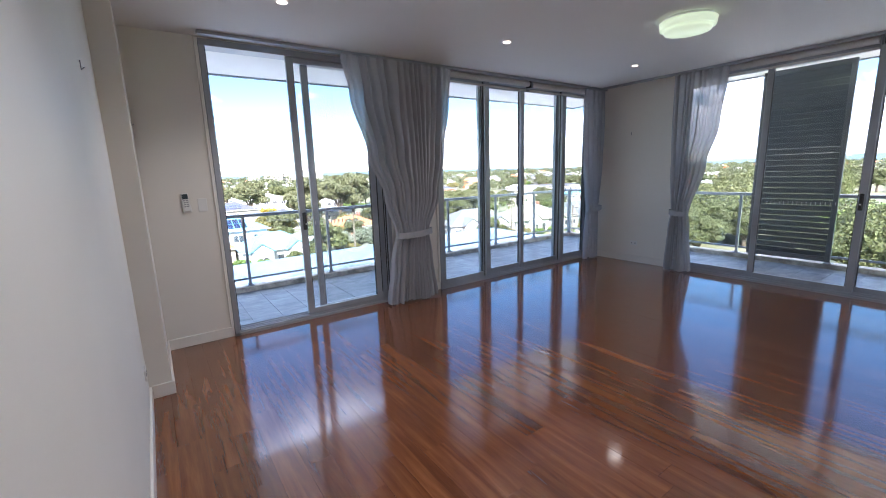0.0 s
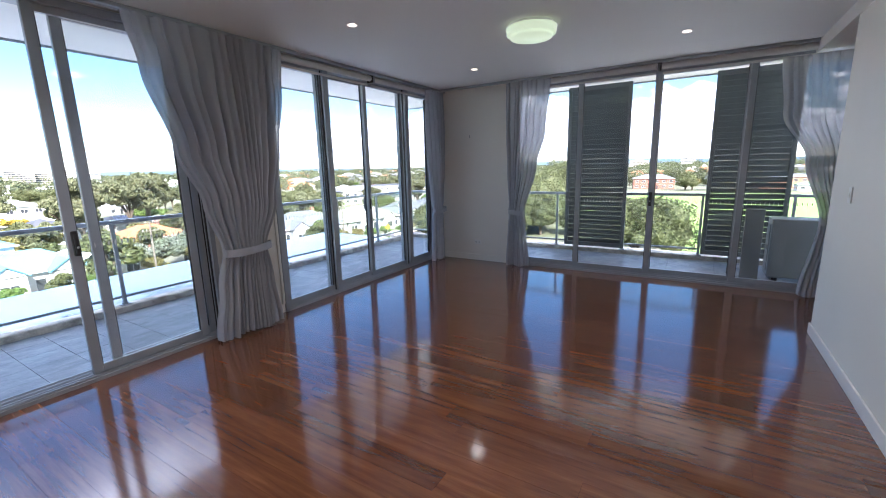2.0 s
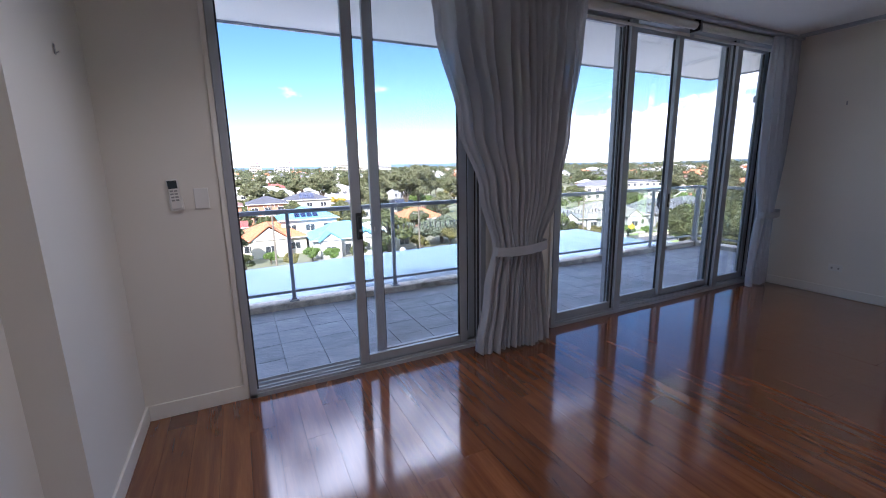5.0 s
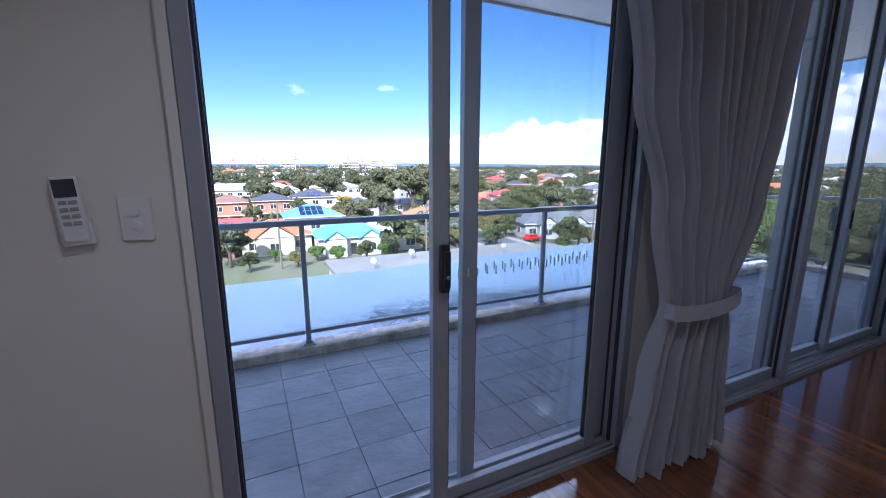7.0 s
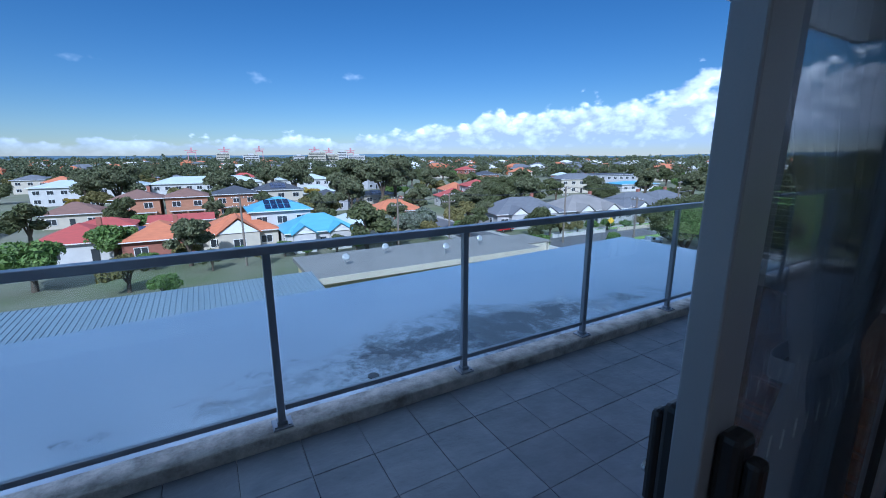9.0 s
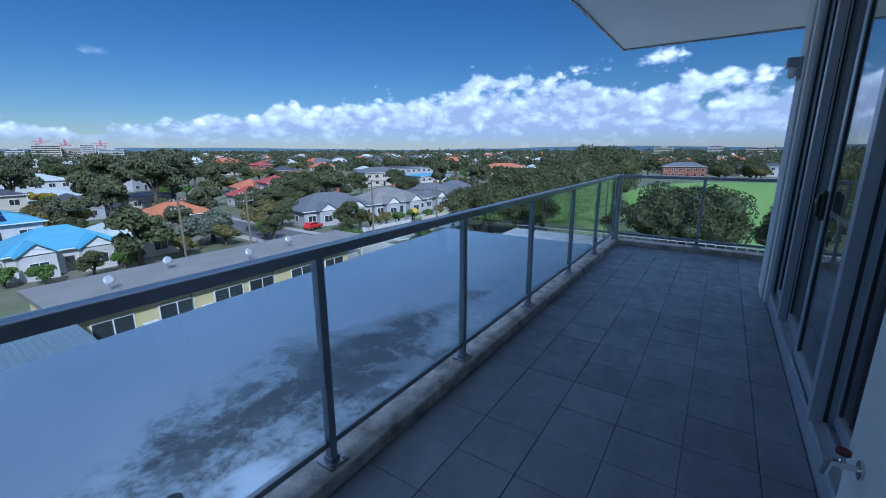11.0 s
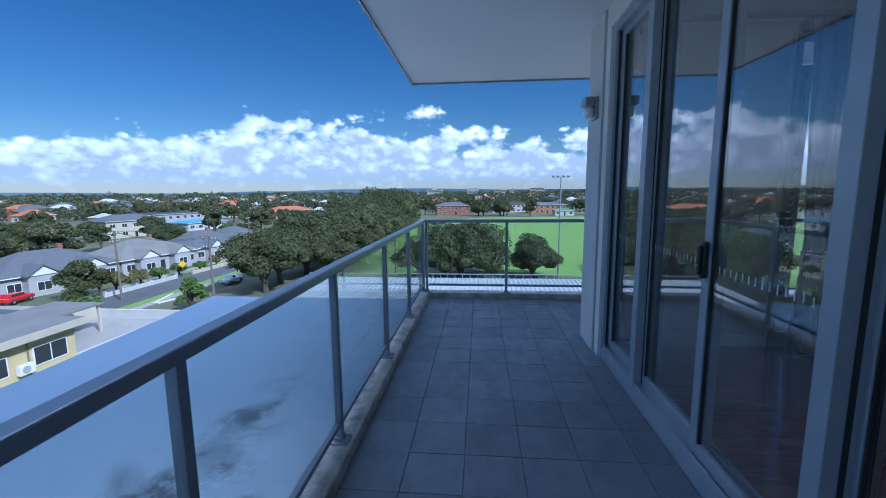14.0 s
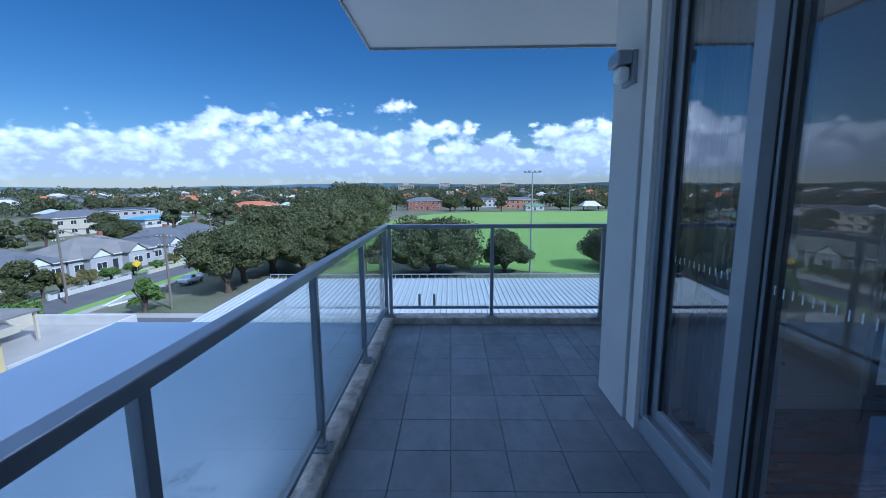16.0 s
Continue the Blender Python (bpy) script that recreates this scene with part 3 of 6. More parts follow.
# ---- glazed doors ----
def glazed_unit(name, along, fixed_at, lo, hi, mullions, label, handle=None, posts=()):
    """A sliding door set in a wall. along 'x': runs in x at y=fixed_at; 'y': runs in y at x=fixed_at. posts: fixed full-depth mullions."""
    root = tagged(new(name), label, "sliding door", "", "structure")

    def at(a0, a1, d0, d1, z0, z1, bevel=0.003, bm=None):
        bm = bm or B()
        if along == "x":
            return box(bm, a0, a1, fixed_at + d0, fixed_at + d1, z0, z1, bevel)
        return box(bm, fixed_at + d0, fixed_at + d1, a0, a1, z0, z1, bevel)

    D, F0 = 0.145, -0.03
    part("head", at(lo, hi, F0, D, HEAD - 0.055, HEAD), M_ALU, root)
    part("jamb", at(lo, lo + 0.045, F0, D, 0.0, HEAD - 0.055), M_ALU, root)
    part("jamb", at(hi - 0.045, hi, F0, D, 0.0, HEAD - 0.055), M_ALU, root)
    sill = at(lo, hi, F0, D, -0.10, 0.028)
    for d in (-0.02, 0.018, 0.074, 0.13):
        at(lo + 0.045, hi - 0.045, d, d + 0.007, 0.028, 0.046, 0.0, sill)
    part("sill", sill, M_ALU, root)
    for a0, a1 in posts:
        part("mullion", at(a0, a1, F0, D, 0.028, HEAD - 0.055), M_ALU, root)
        gk = at(a0 - 0.006, a0, 0.0, 0.02, 0.046, HEAD - 0.056, 0)
        at(a0 - 0.006, a0, 0.076, 0.092, 0.046, HEAD - 0.056, 0, gk)
        part("mullion_channel", gk, M_GASKET, root, "dark rubber channel strip")
    for a0, a1, depth in mullions:
        z0, z1 = 0.046, HEAD - 0.055
        s = 0.064
        sash = part("sash", at(a0, a0 + s, depth, depth + 0.036, z0, z1), M_ALU, root)
        part("stile", at(a1 - s, a1, depth, depth + 0.036, z0, z1), M_ALU, sash)
        part("bottom_rail", at(a0 + s, a1 - s, depth + 0.001, depth + 0.035, z0, z0 + 0.06), M_ALU, sash)
        part("top_rail", at(a0 + s, a1 - s, depth + 0.001, depth + 0.035, z1 - 0.05, z1), M_ALU, sash)
        gk = at(a0 + s, a0 + s + 0.006, depth + 0.008, depth + 0.028, z0 + 0.06, z1 - 0.05, 0)
        at(a1 - s - 0.006, a1 - s, depth + 0.008, depth + 0.028, z0 + 0.06, z1 - 0.05, 0, gk)
        part("gasket", gk, M_GASKET, sash)
        p = part("pane", at(a0 + s, a1 - s, depth + 0.015, depth + 0.021, z0 + 0.06, z1 - 0.05, 0), M_GLASS, sash)
        p.visible_shadow = False
        # etched safety dashes at mid height
        n, dash = 0, B()
        x = a0 + s + 0.05
        while x < a1 - s - 0.03:
            at(x, x + 0.006, depth + 0.0225, depth + 0.0235, 0.99 + 0.004 * (n % 2), 1.025 + 0.004 * (n % 2), 0, dash)
            x += 0.042
            n += 1
        part("safety_marks", dash, M_PLAST, sash, "row of small white etched dashes")
    if handle:
        a, depth, sides = handle
        for side in sides:
            d0 = depth + (0.037 if side > 0 else -0.001)
            d1 = d0 + 0.026 * side
            h = at(a - 0.019, a + 0.019, min(d0, d1), max(d0, d1), 0.955, 1.135, 0.008)
            at(a - 0.013, a + 0.013, min(d1, d1 + 0.018 * side), max(d1, d1 + 0.018 * side), 0.975, 1.115, 0.007, h)
            hd = part("door_handle", h, M_BLACK, root, "black moulded pull handle")
            cb = cyl(B(), (a, fixed_at + d1 + 0.018 * side, 1.02) if along == "x" else (fixed_at + d1 + 0.018 * side, a, 1.02),
                     (a, fixed_at + d1 + 0.023 * side, 1.02) if along == "x" else (fixed_at + d1 + 0.023 * side, a, 1.02), 0.009)
            part("lock_cylinder", cb, M_CHROME, hd)
    for a, b in ((lo + 0.045, lo + 0.054), (hi - 0.054, hi - 0.045)):
        ch = at(a, b, 0.0, 0.016, 0.046, HEAD - 0.056, 0)
        at(a, b, 0.05, 0.058, 0.046, HEAD - 0.056, 0, ch)
        at(a, b, 0.104, 0.12, 0.046, HEAD - 0.056, 0, ch)
        part("jamb_channel", ch, M_GASKET, root, "dark rubber channel strip")
    for a, b in ((lo - 0.03, lo - 0.002), (hi + 0.002, hi + 0.03)):
        part("bead", at(a, b, -0.024, -0.001, 0.096, HEAD + 0.01), M_TRIM, root, "narrow white edge bead")
    return root


S1, S2 = 0.032, 0.088
glazed_unit("door_1", "x", 0.0, U1[0], U1[1], [(0.725, 1.60, 0.004), (0.875, 1.705, 0.056)],
            "grey aluminium sliding balcony door standing open", (0.765, 0.004, (-1, 1)))
glazed_unit("door_2", "x", 0.0, U2[0], U2[1], [(2.475, 3.252, 0.015), (3.234, 4.02, S2), (3.95, 4.80, 0.05), (4.79, 5.485, 0.06)],
            "closed grey aluminium sliding balcony doors", (3.985, S2, (-1, 1)), posts=((3.204, 3.281), (4.752, 4.838)))
glazed_unit("door_3", "y", XE, U3[0], U3[1], [(-2.33, -1.345, S2), (-3.28, -2.28, S1), (-4.22, -3.22, S2), (-5.105, -4.17, S1)],
            "closed grey aluminium sliding doors to the side balcony", (-3.245, S1, (-1,)))


root = thing("strike_plate", "scuffed metal lock strike plate on the door jamb", "strike plate", "", pose(0.046, 0.036, 0.98))
part("plate", bx(0.0, 0.004, -0.013, 0.013, -0.10, 0.10, bevel=0.001), M_CHROME, root)
part("latch_slot", bx(0.004, 0.0045, -0.006, 0.006, -0.03, 0.03), M_BLACK, root)

# ---- blinds and curtains ----
def roller_blind(along, c, lo, hi, group):
    root = thing("roller_blind", "white roller blind rolled up at the window head", "blind", group)
    z = 2.645

    def P(a, d, zz):
        return (a, c + d, zz) if along == "x" else (c + d, a, zz)

    part("roll", cyl(B(), P(lo + 0.02, -0.085, z), P(hi - 0.02, -0.085, z), 0.036, seg=20), M_BLIND, root, smooth=False)
    b = B()
    if along == "x":
        box(b, lo + 0.025, hi - 0.025, c - 0.05, c - 0.038, z - 0.085, z - 0.06, 0.003)
    else:
        box(b, c - 0.05, c - 0.038, lo + 0.025, hi - 0.025, z - 0.085, z - 0.06, 0.003)
    part("bottom_bar", b, M_BLIND, root)
    for e in (lo, hi - 0.012):
        b = B()
        if along == "x":
            box(b, e, e + 0.012, c - 0.125, c - 0.032, z - 0.05, CEIL - 0.001, 0.002)
        else:
            box(b, c - 0.125, c - 0.032, e, e + 0.012, z - 0.05, CEIL - 0.001, 0.002)
        part("bracket", b, M_BLACK if e > lo else M_ALU, root)
    return root


roller_blind("x", 0.0, 2.45, 3.97, "roller blinds")
roller_blind("x", 0.0, 3.99, 5.51, "roller blinds")
roller_blind("y", XE, -3.24, -1.32, "roller blinds")
roller_blind("y", XE, -5.13, -3.26, "roller blinds")


def curtain(along, c, prof, ztie, pleats, label, seed, thick=0.05):
    """A pleated curtain held by a tie band. prof: rows of (z, edge a, edge b)."""
    rng = random.Random(seed)
    root = thing("curtain", label, "curtain", "curtains")
    zs = [p[0] for p in prof]
    nu, nv = pleats * 10, 64
    ph = [rng.uniform(0, 6.28) for _ in range(6)]
    zt, zb = max(zs), min(zs)
    verts, faces = [], []

    def edge(z, k):
        order = sorted(prof)
        for j in range(len(order) - 1):
            z0, z1 = order[j][0], order[j + 1][0]
            if z0 <= z <= z1:
                f = (z - z0) / (z1 - z0)
                f = f * f * (3 - 2 * f)
                return order[j][k] * (1 - f) + order[j + 1][k] * f
        return order[-1][k]

    for iv in range(nv + 1):
        z = zb + (zt - zb) * iv / nv
        a, b = edge(z, 1), edge(z, 2)
        squeeze = math.exp(-((z - ztie) / 0.10) ** 2)
        for iu in range(nu + 1):
            u = iu / nu
            w = u + 0.030 * math.sin(u * 8 + ph[0]) + 0.014 * math.sin(u * 19 + ph[1] + z * 0.9) + 0.007 * math.sin(u * 41 + ph[4] - z * 1.7)
            wob = 1.1 * math.sin(u * 7 + ph[2] + z * 1.3) + 0.6 * math.sin(u * 17 + ph[5] - z * 2.1)
            fold = math.sin(2 * math.pi * pleats * w + 0.35 * wob)
            amp = thick * (1 - 0.45 * squeeze) * (0.30 + 0.70 * math.sin(u * 13 + ph[3] + 0.5 * z) ** 2) * (0.55 + 0.45 * min(1, (zt - z) / 0.5))
            bulge = -0.05 * math.sin(math.pi * u) * (0.4 + 0.6 * squeeze)
            d = amp * fold + 0.25 * amp * math.sin(4 * math.pi * pleats * w + ph[4]) + bulge
            p = a + (b - a) * u + 0.006 * math.sin(2 * math.pi * pleats * w + 1.4)
            zz = z + (0.012 * math.sin(u * 11 + ph[5]) if iv == 0 else 0)
            verts.append((p, c + d, zz) if along == "x" else (c + d, p, zz))
    for iv in range(nv):
        for iu in range(nu):
            i = iv * (nu + 1) + iu
            faces.append((i, i + 1, i + nu + 2, i + nu + 1))
    cl = raw("cloth", verts, faces, M_CURTAIN, root)
    cl.data.shade_smooth()
    # tie band
    a, b = edge(ztie, 1), edge(ztie, 2)
    tv, tf, n = [], [], 96
    for k in range(n):
        t = 2 * math.pi * k / n
        u, d = (a + b) / 2 + (abs(b - a) / 2 + 0.012) * math.cos(t), -0.040 + (thick + 0.006) * math.copysign(abs(math.sin(t)) ** 0.6, math.sin(t))
        for zz, g in ((ztie - 0.034, 0), (ztie + 0.034, 0)):
            zz += 0.010 * math.cos(t) - 0.012 * math.sin(t) ** 2
            tv.append((u, c + d, zz) if along == "x" else (c + d, u, zz))
    for k in range(n):
        tf.append((2 * k, 2 * k + 1, 2 * ((k + 1) % n) + 1, 2 * ((k + 1) % n)))
    tb = raw("tie_band", tv, tf, M_TIE, root, "flat grey cloth tie-back")
    so = tb.modifiers.new("thick", "SOLIDIFY")
    so.thickness = 0.004
    return root


curtain("x", -0.20, [(2.665, 1.20, 2.53), (2.3, 1.27, 2.50), (1.7, 1.43, 2.42), (1.25, 1.60, 2.32), (0.82, 1.72, 2.15), (0.5, 1.66, 2.18), (0.02, 1.58, 2.24)], 0.82, 15,
        "long grey pleated curtain tied back between the doors", 1)
curtain("x", -0.16, [(2.665, 5.12, 5.60), (1.6, 5.18, 5.58), (0.84, 5.25, 5.53), (0.02, 5.20, 5.56)], 0.84, 8,
        "grey pleated curtain tied back in the room corner", 2, 0.045)
curtain("y", XE - 0.17, [(2.665, -1.95, -1.31), (2.0, -1.88, -1.32), (1.5, -1.76, -1.34), (0.84, -1.60, -1.38), (0.6, -1.62, -1.36), (0.02, -1.68, -1.33)], 0.84, 9,
        "grey pleated curtain tied back beside the end wall", 3, 0.045)
curtain("y", XE - 0.17, [(2.55, -5.16, -4.42), (2.0, -5.16, -4.48), (1.5, -5.16, -4.72), (0.84, -5.14, -4.90), (0.02, -5.16, -4.80)], 0.84, 9,
        "grey pleated curtain tied back at the side doors", 4, 0.045)
bm = B()
box(bm, -0.02, 5.62, -0.20, -0.14, CEIL - 0.03, CEIL - 0.001, 0.004)
tagged(part("curtain_track", bm, M_ALU), "slim grey curtain track fixed to the ceiling", "curtain track")
bm = B()
box(bm, XE - 0.21, XE - 0.15, -4.69, -0.22, CEIL - 0.03, CEIL - 0.001, 0.004)
tagged(part("curtain_track", bm, M_ALU), "slim grey curtain track fixed to the ceiling", "curtain track")


# ---- lights ----
def downlight(x, y, z=CEIL):
    root = thing("downlight", "small round recessed ceiling downlight, lit, from a grid with three unseen added lamps", "downlight", "ceiling downlights", pose(x, y, z))
    bm = B()
    bmesh.ops.create_circle(bm, cap_ends=False, segments=28, radius=0.05, matrix=Matrix.Translation((0, 0, -0.006)))
    ext = bmesh.ops.extrude_edge_only(bm, edges=list(bm.edges))
    vs = [v for v in ext["geom"] if isinstance(v, bmesh.types.BMVert)]
    bmesh.ops.scale(bm, vec=(0.74, 0.74, 1), verts=vs)
    bmesh.ops.translate(bm, vec=(0, 0, 0.002), verts=vs)
    part("trim_ring", bm, M_PLAST, root)
    bm = cyl(B(), (0, 0, -0.0035), (0, 0, -0.001), 0.036, seg=24)
    part("bulb", bm, M_DOWN, root, "glowing warm bulb")
    return root


# last three are unseen, added along the grid to brighten the walls
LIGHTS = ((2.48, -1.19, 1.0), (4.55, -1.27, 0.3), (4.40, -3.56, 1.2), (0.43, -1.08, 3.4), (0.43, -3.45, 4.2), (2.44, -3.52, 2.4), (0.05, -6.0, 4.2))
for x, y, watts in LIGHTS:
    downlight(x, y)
    # beam power set per lamp, low where the floor would mirror it
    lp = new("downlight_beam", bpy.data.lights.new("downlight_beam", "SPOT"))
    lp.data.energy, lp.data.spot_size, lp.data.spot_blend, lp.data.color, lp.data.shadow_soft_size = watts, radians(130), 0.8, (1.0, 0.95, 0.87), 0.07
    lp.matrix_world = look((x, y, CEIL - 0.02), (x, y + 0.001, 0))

root = thing("ceiling_lamp", "rounded white glass ceiling lamp, lit pale green-white", "ceiling lamp", "", pose(3.36, -2.43, CEIL))
bm = B()
cyl(bm, (0, 0, -0.025), (0, 0, 0.0), 0.19, seg=40)
part("base", bm, M_PLAST, root)
bm = B()
cyl(bm, (0, 0, -0.11), (0, 0, -0.025), 0.205, 0.215, seg=48)
bmesh.ops.bevel(bm, geom=[e for e in bm.edges if abs((e.verts[0].co.z + e.verts[1].co.z) / 2 + 0.11) < 0.01], offset=0.03, segments=4, affect="EDGES")
part("diffuser", bm, M_LAMP, root, "glowing opal diffuser", True)

# ---- small fittings on the walls ----
root = thing("air_conditioner_remote", "white air conditioner remote in a wall holder", "remote control", "", pose(-0.25, 0, 1.30, 0, -4, 0))
part("holder", bx(-0.032, 0.032, -0.022, -0.001, -0.085, -0.02, bevel=0.004), M_PLAST, root)
body = part("body", bx(-0.027, 0.027, -0.028, -0.006, -0.075, 0.085, bevel=0.005), M_PLAST, root)
part("screen", bx(-0.022, 0.022, -0.0295, -0.027, 0.035, 0.078, bevel=0.001), M_LCD, body, "dark display")
for i in range(2):
    for j in range(4):
        part("key", bx(-0.018 + i * 0.02, -0.002 + i * 0.02, -0.0305, -0.027, 0.018 - j * 0.017, 0.027 - j * 0.017, bevel=0.001), M_KEYS, body)
root = thing("wall_switch", "white double light switch plate", "light switch", "", pose(-0.125, 0, 1.275))
part("plate", bx(-0.036, 0.036, -0.008, -0.001, -0.058, 0.058, bevel=0.003), M_PLAST, root)
for z in (0.018, -0.018):
    part("rocker", cyl(B(), (0, -0.008, z), (0, -0.0125, z), 0.011, seg=16), M_PLAST, root)
root = thing("power_outlet", "white wall power outlet with a small dark plug socket", "power outlet", "", pose(-0.679, -1.12, 0.28))
part("plate", bx(0.0, 0.009, -0.058, 0.058, -0.036, 0.036, bevel=0.003), M_PLAST, root)
for y in (-0.028, 0.028):
    part("socket", bx(0.0085, 0.0105, y - 0.008, y + 0.008, -0.012, 0.008), M_BLACK, root)
root = thing("wall_switch", "white light switch plate on the dividing wall", "light switch", "", pose(3.75, -4.709, 1.25))
part("plate", bx(-0.036, 0.036, 0.0, 0.008, -0.058, 0.058, bevel=0.003), M_PLAST, root)
part("rocker", bx(-0.010, 0.010, 0.008, 0.012, -0.018, 0.018, bevel=0.002), M_PLAST, root)
for x, y, z in ((-0.678, -1.75, 2.02), (-0.542, -0.42, 1.92)):
    root = thing("picture_hook", "small metal picture hook on the wall", "hook", "picture hooks", pose(x, y, z))
    part("plate", bx(0.0, 0.003, -0.006, 0.006, -0.02, 0.02), M_STEEL, root)
    part("hook", cyl(B(), (0.001, 0, -0.018), (0.014, 0, -0.008), 0.002, seg=8), M_STEEL, root)

root = thing("picture_hook", "small metal picture hook beside the window", "hook", "picture hooks", pose(5.649, -0.62, 1.98))
part("plate", bx(-0.003, 0.0, -0.006, 0.006, -0.02, 0.02), M_STEEL, root)
part("hook", cyl(B(), (-0.001, 0, -0.018), (-0.014, 0, -0.008), 0.002, seg=8), M_STEEL, root)
root = thing("power_outlet", "white wall power outlet near the skirting", "power outlet", "", pose(5.649, -0.75, 0.30))
part("plate", bx(-0.009, 0.0, -0.058, 0.058, -0.036, 0.036, bevel=0.003), M_PLAST, root)
for y in (-0.028, 0.028):
    part("socket", bx(-0.0105, -0.0085, y - 0.008, y + 0.008, -0.012, 0.008), M_KEYS, root)

# ---- balcony railing ----
def railing(name, pts, along, c, label):
    """Posts at pts along one axis; handrail, bottom rail, glass panels between the posts."""
    root = tagged(new(name), label, "balustrade", "balcony railing")

    def at(a0, a1, d0, d1, z0, z1, bevel=0.0, bm=None):
        bm = bm or B()
        if along == "x":
            return box(bm, a0, a1, c + d0, c + d1, z0, z1, bevel)
        return box(bm, c + d0, c + d1, a0, a1, z0, z1, bevel)

    lo, hi = min(pts), max(pts)
    part("handrail", at(lo - 0.02, hi + 0.015, -0.042, 0.016, 0.96, 1.005, 0.006), M_RAIL, root)
    for p in pts:
        po = part("post", at(p - 0.019, p + 0.019, -0.0225, 0.0155, 0.004, 0.96, 0.003), M_RAIL, root)
        fl = at(p - 0.052, p + 0.052, -0.058, 0.045, -0.012, 0.0, 0.002)
        at(p - 0.027, p + 0.027, -0.03, 0.023, 0.0, 0.022, 0.004, fl)
        for s in (-0.036, 0.036):
            q = (p + s, c - 0.042, 0.0) if along == "x" else (c - 0.042, p + s, 0.0)
            cyl(fl, q, (q[0], q[1], 0.008), 0.009, seg=6)
        part("base_plate", fl, M_RAIL, po)
    for a, b in zip(pts[:-1], pts[1:]):
        part("bottom_rail", at(a + 0.0225, b - 0.0225, -0.014, 0.014, 0.075, 0.105, 0.003), M_RAIL, root)
        pn = part("glass_panel", at(a + 0.026, b - 0.026, -0.004, 0.004, 0.105, 0.96), M_RGLASS, root)
        pn.visible_shadow = False
    return root


railing("railing", [-4.25, -3.06, -1.87, -0.68, 0.51, 1.702, 2.866, 4.026, 5.23, 6.37, 7.55], "x", 2.003, "grey metal balcony railing with clear glass panels")
railing("railing", [-7.2, -6.1, -5.0, -3.85, -2.68, -1.5, -0.33, 0.85, 1.95], "y", 7.55, "grey metal railing with glass panels on the side balcony")

# louvred privacy shutters behind the side railing
def shutter(y0, y1):
    root = thing("louvre_shutter", "tall dark grey sliding louvre shutter on the balcony", "shutter", "balcony shutters", pose(7.45, 0, 0))
    z0, z1 = 0.03, 2.83
    part("frame", bx(-0.025, 0.025, y0, y0 + 0.06, z0, z1, bevel=0.003), M_SHUT, root)
    part("frame", bx(-0.025, 0.025, y1 - 0.06, y1, z0, z1, bevel=0.003), M_SHUT, root)
    part("rail", bx(-0.024, 0.024, y0 + 0.06, y1 - 0.06, z0, z0 + 0.07, bevel=0.003), M_SHUT, root)
    part("rail", bx(-0.024, 0.024, y0 + 0.06, y1 - 0.06, z1 - 0.07, z1, bevel=0.003), M_SHUT, root)
    n = 32
    bm = B()
    box(bm, -0.048, 0.048, y0 + 0.06, y1 - 0.06, -0.005, 0.005, 0.002)
    bmesh.ops.rotate(bm, cent=(0, 0, 0), matrix=Matrix.Rotation(radians(54), 3, "Y"), verts=bm.verts)
    me = mesh_of(bm, M_SHUT, "slat")
    for i in range(n):
        s = new("slat", me)
        s.parent = root
        s.location = (0, 0, z0 + 0.11 + (z1 - z0 - 0.22) * i / (n - 1))
    return root


shutter(-2.72, -1.68)
shutter(-4.92, -3.88)

# condenser on the side balcony
root = thing("air_conditioner_condenser", "pale grey outdoor air conditioner unit on the balcony floor", "air conditioner", "", pose(6.62, -5.05, -0.085))
part("casing", bx(-0.17, 0.17, -0.42, 0.42, 0.06, 0.84, bevel=0.015), M_ACUNIT, root)
part("side_panel", bx(-0.12, 0.10, 0.42, 0.432, 0.14, 0.76, bevel=0.004), M_ACUNIT, root)
part("vent_slot", bx(-0.09, -0.03, 0.432, 0.437, 0.42, 0.48), M_BLACK, root)
part("vent_slot", bx(0.01, 0.07, 0.432, 0.437, 0.42, 0.48), M_BLACK, root)
part("foot", bx(-0.18, 0.18, -0.36, -0.30, 0.0, 0.06), M_BLACK, root)
part("foot", bx(-0.18, 0.18, 0.30, 0.36, 0.0, 0.06), M_BLACK, root)
root = thing("folded_board", "narrow pale board leaning by the outdoor unit", "board", "", pose(6.25, -4.42, -0.085))
part("board", bx(-0.02, 0.02, -0.10, 0.10, 0.0, 0.98, bevel=0.004), M_ACUNIT, root)

# wall light on the corner pier, outside
root = thing("wall_light", "dark grey bulkhead wall light with a frosted cover", "wall light", "", pose(5.82, 0.188, 2.09))
part("back_plate", bx(-0.08, 0.08, 0.0, 0.03, -0.09, 0.10, bevel=0.006), M_RAIL, root)
part("hood", bx(-0.085, 0.085, 0.03, 0.12, 0.02, 0.10, bevel=0.015), M_RAIL, root)
bm = bx(-0.065, 0.065, 0.03, 0.10, -0.075, 0.02, bevel=0.03)
part("cover", bm, M_PLAST, root, "frosted glass cover")

# garden tap
root = thing("garden_tap", "brass and chrome garden tap on the pier", "tap", "", pose(2.27, 0.188, 0.40))
part("flange", cyl(B(), (0, 0, 0), (0, 0.008, 0), 0.03, seg=20), M_CHROME, root)
bm = cyl(B(), (0, 0.008, 0), (0, 0.075, 0), 0.011)
cyl(bm, (0, 0.075, 0.008), (0, 0.085, -0.05), 0.012, 0.010)
cyl(bm, (0, 0.05, 0), (0, 0.05, 0.04), 0.007)
part("spout", bm, M_CHROME, root)
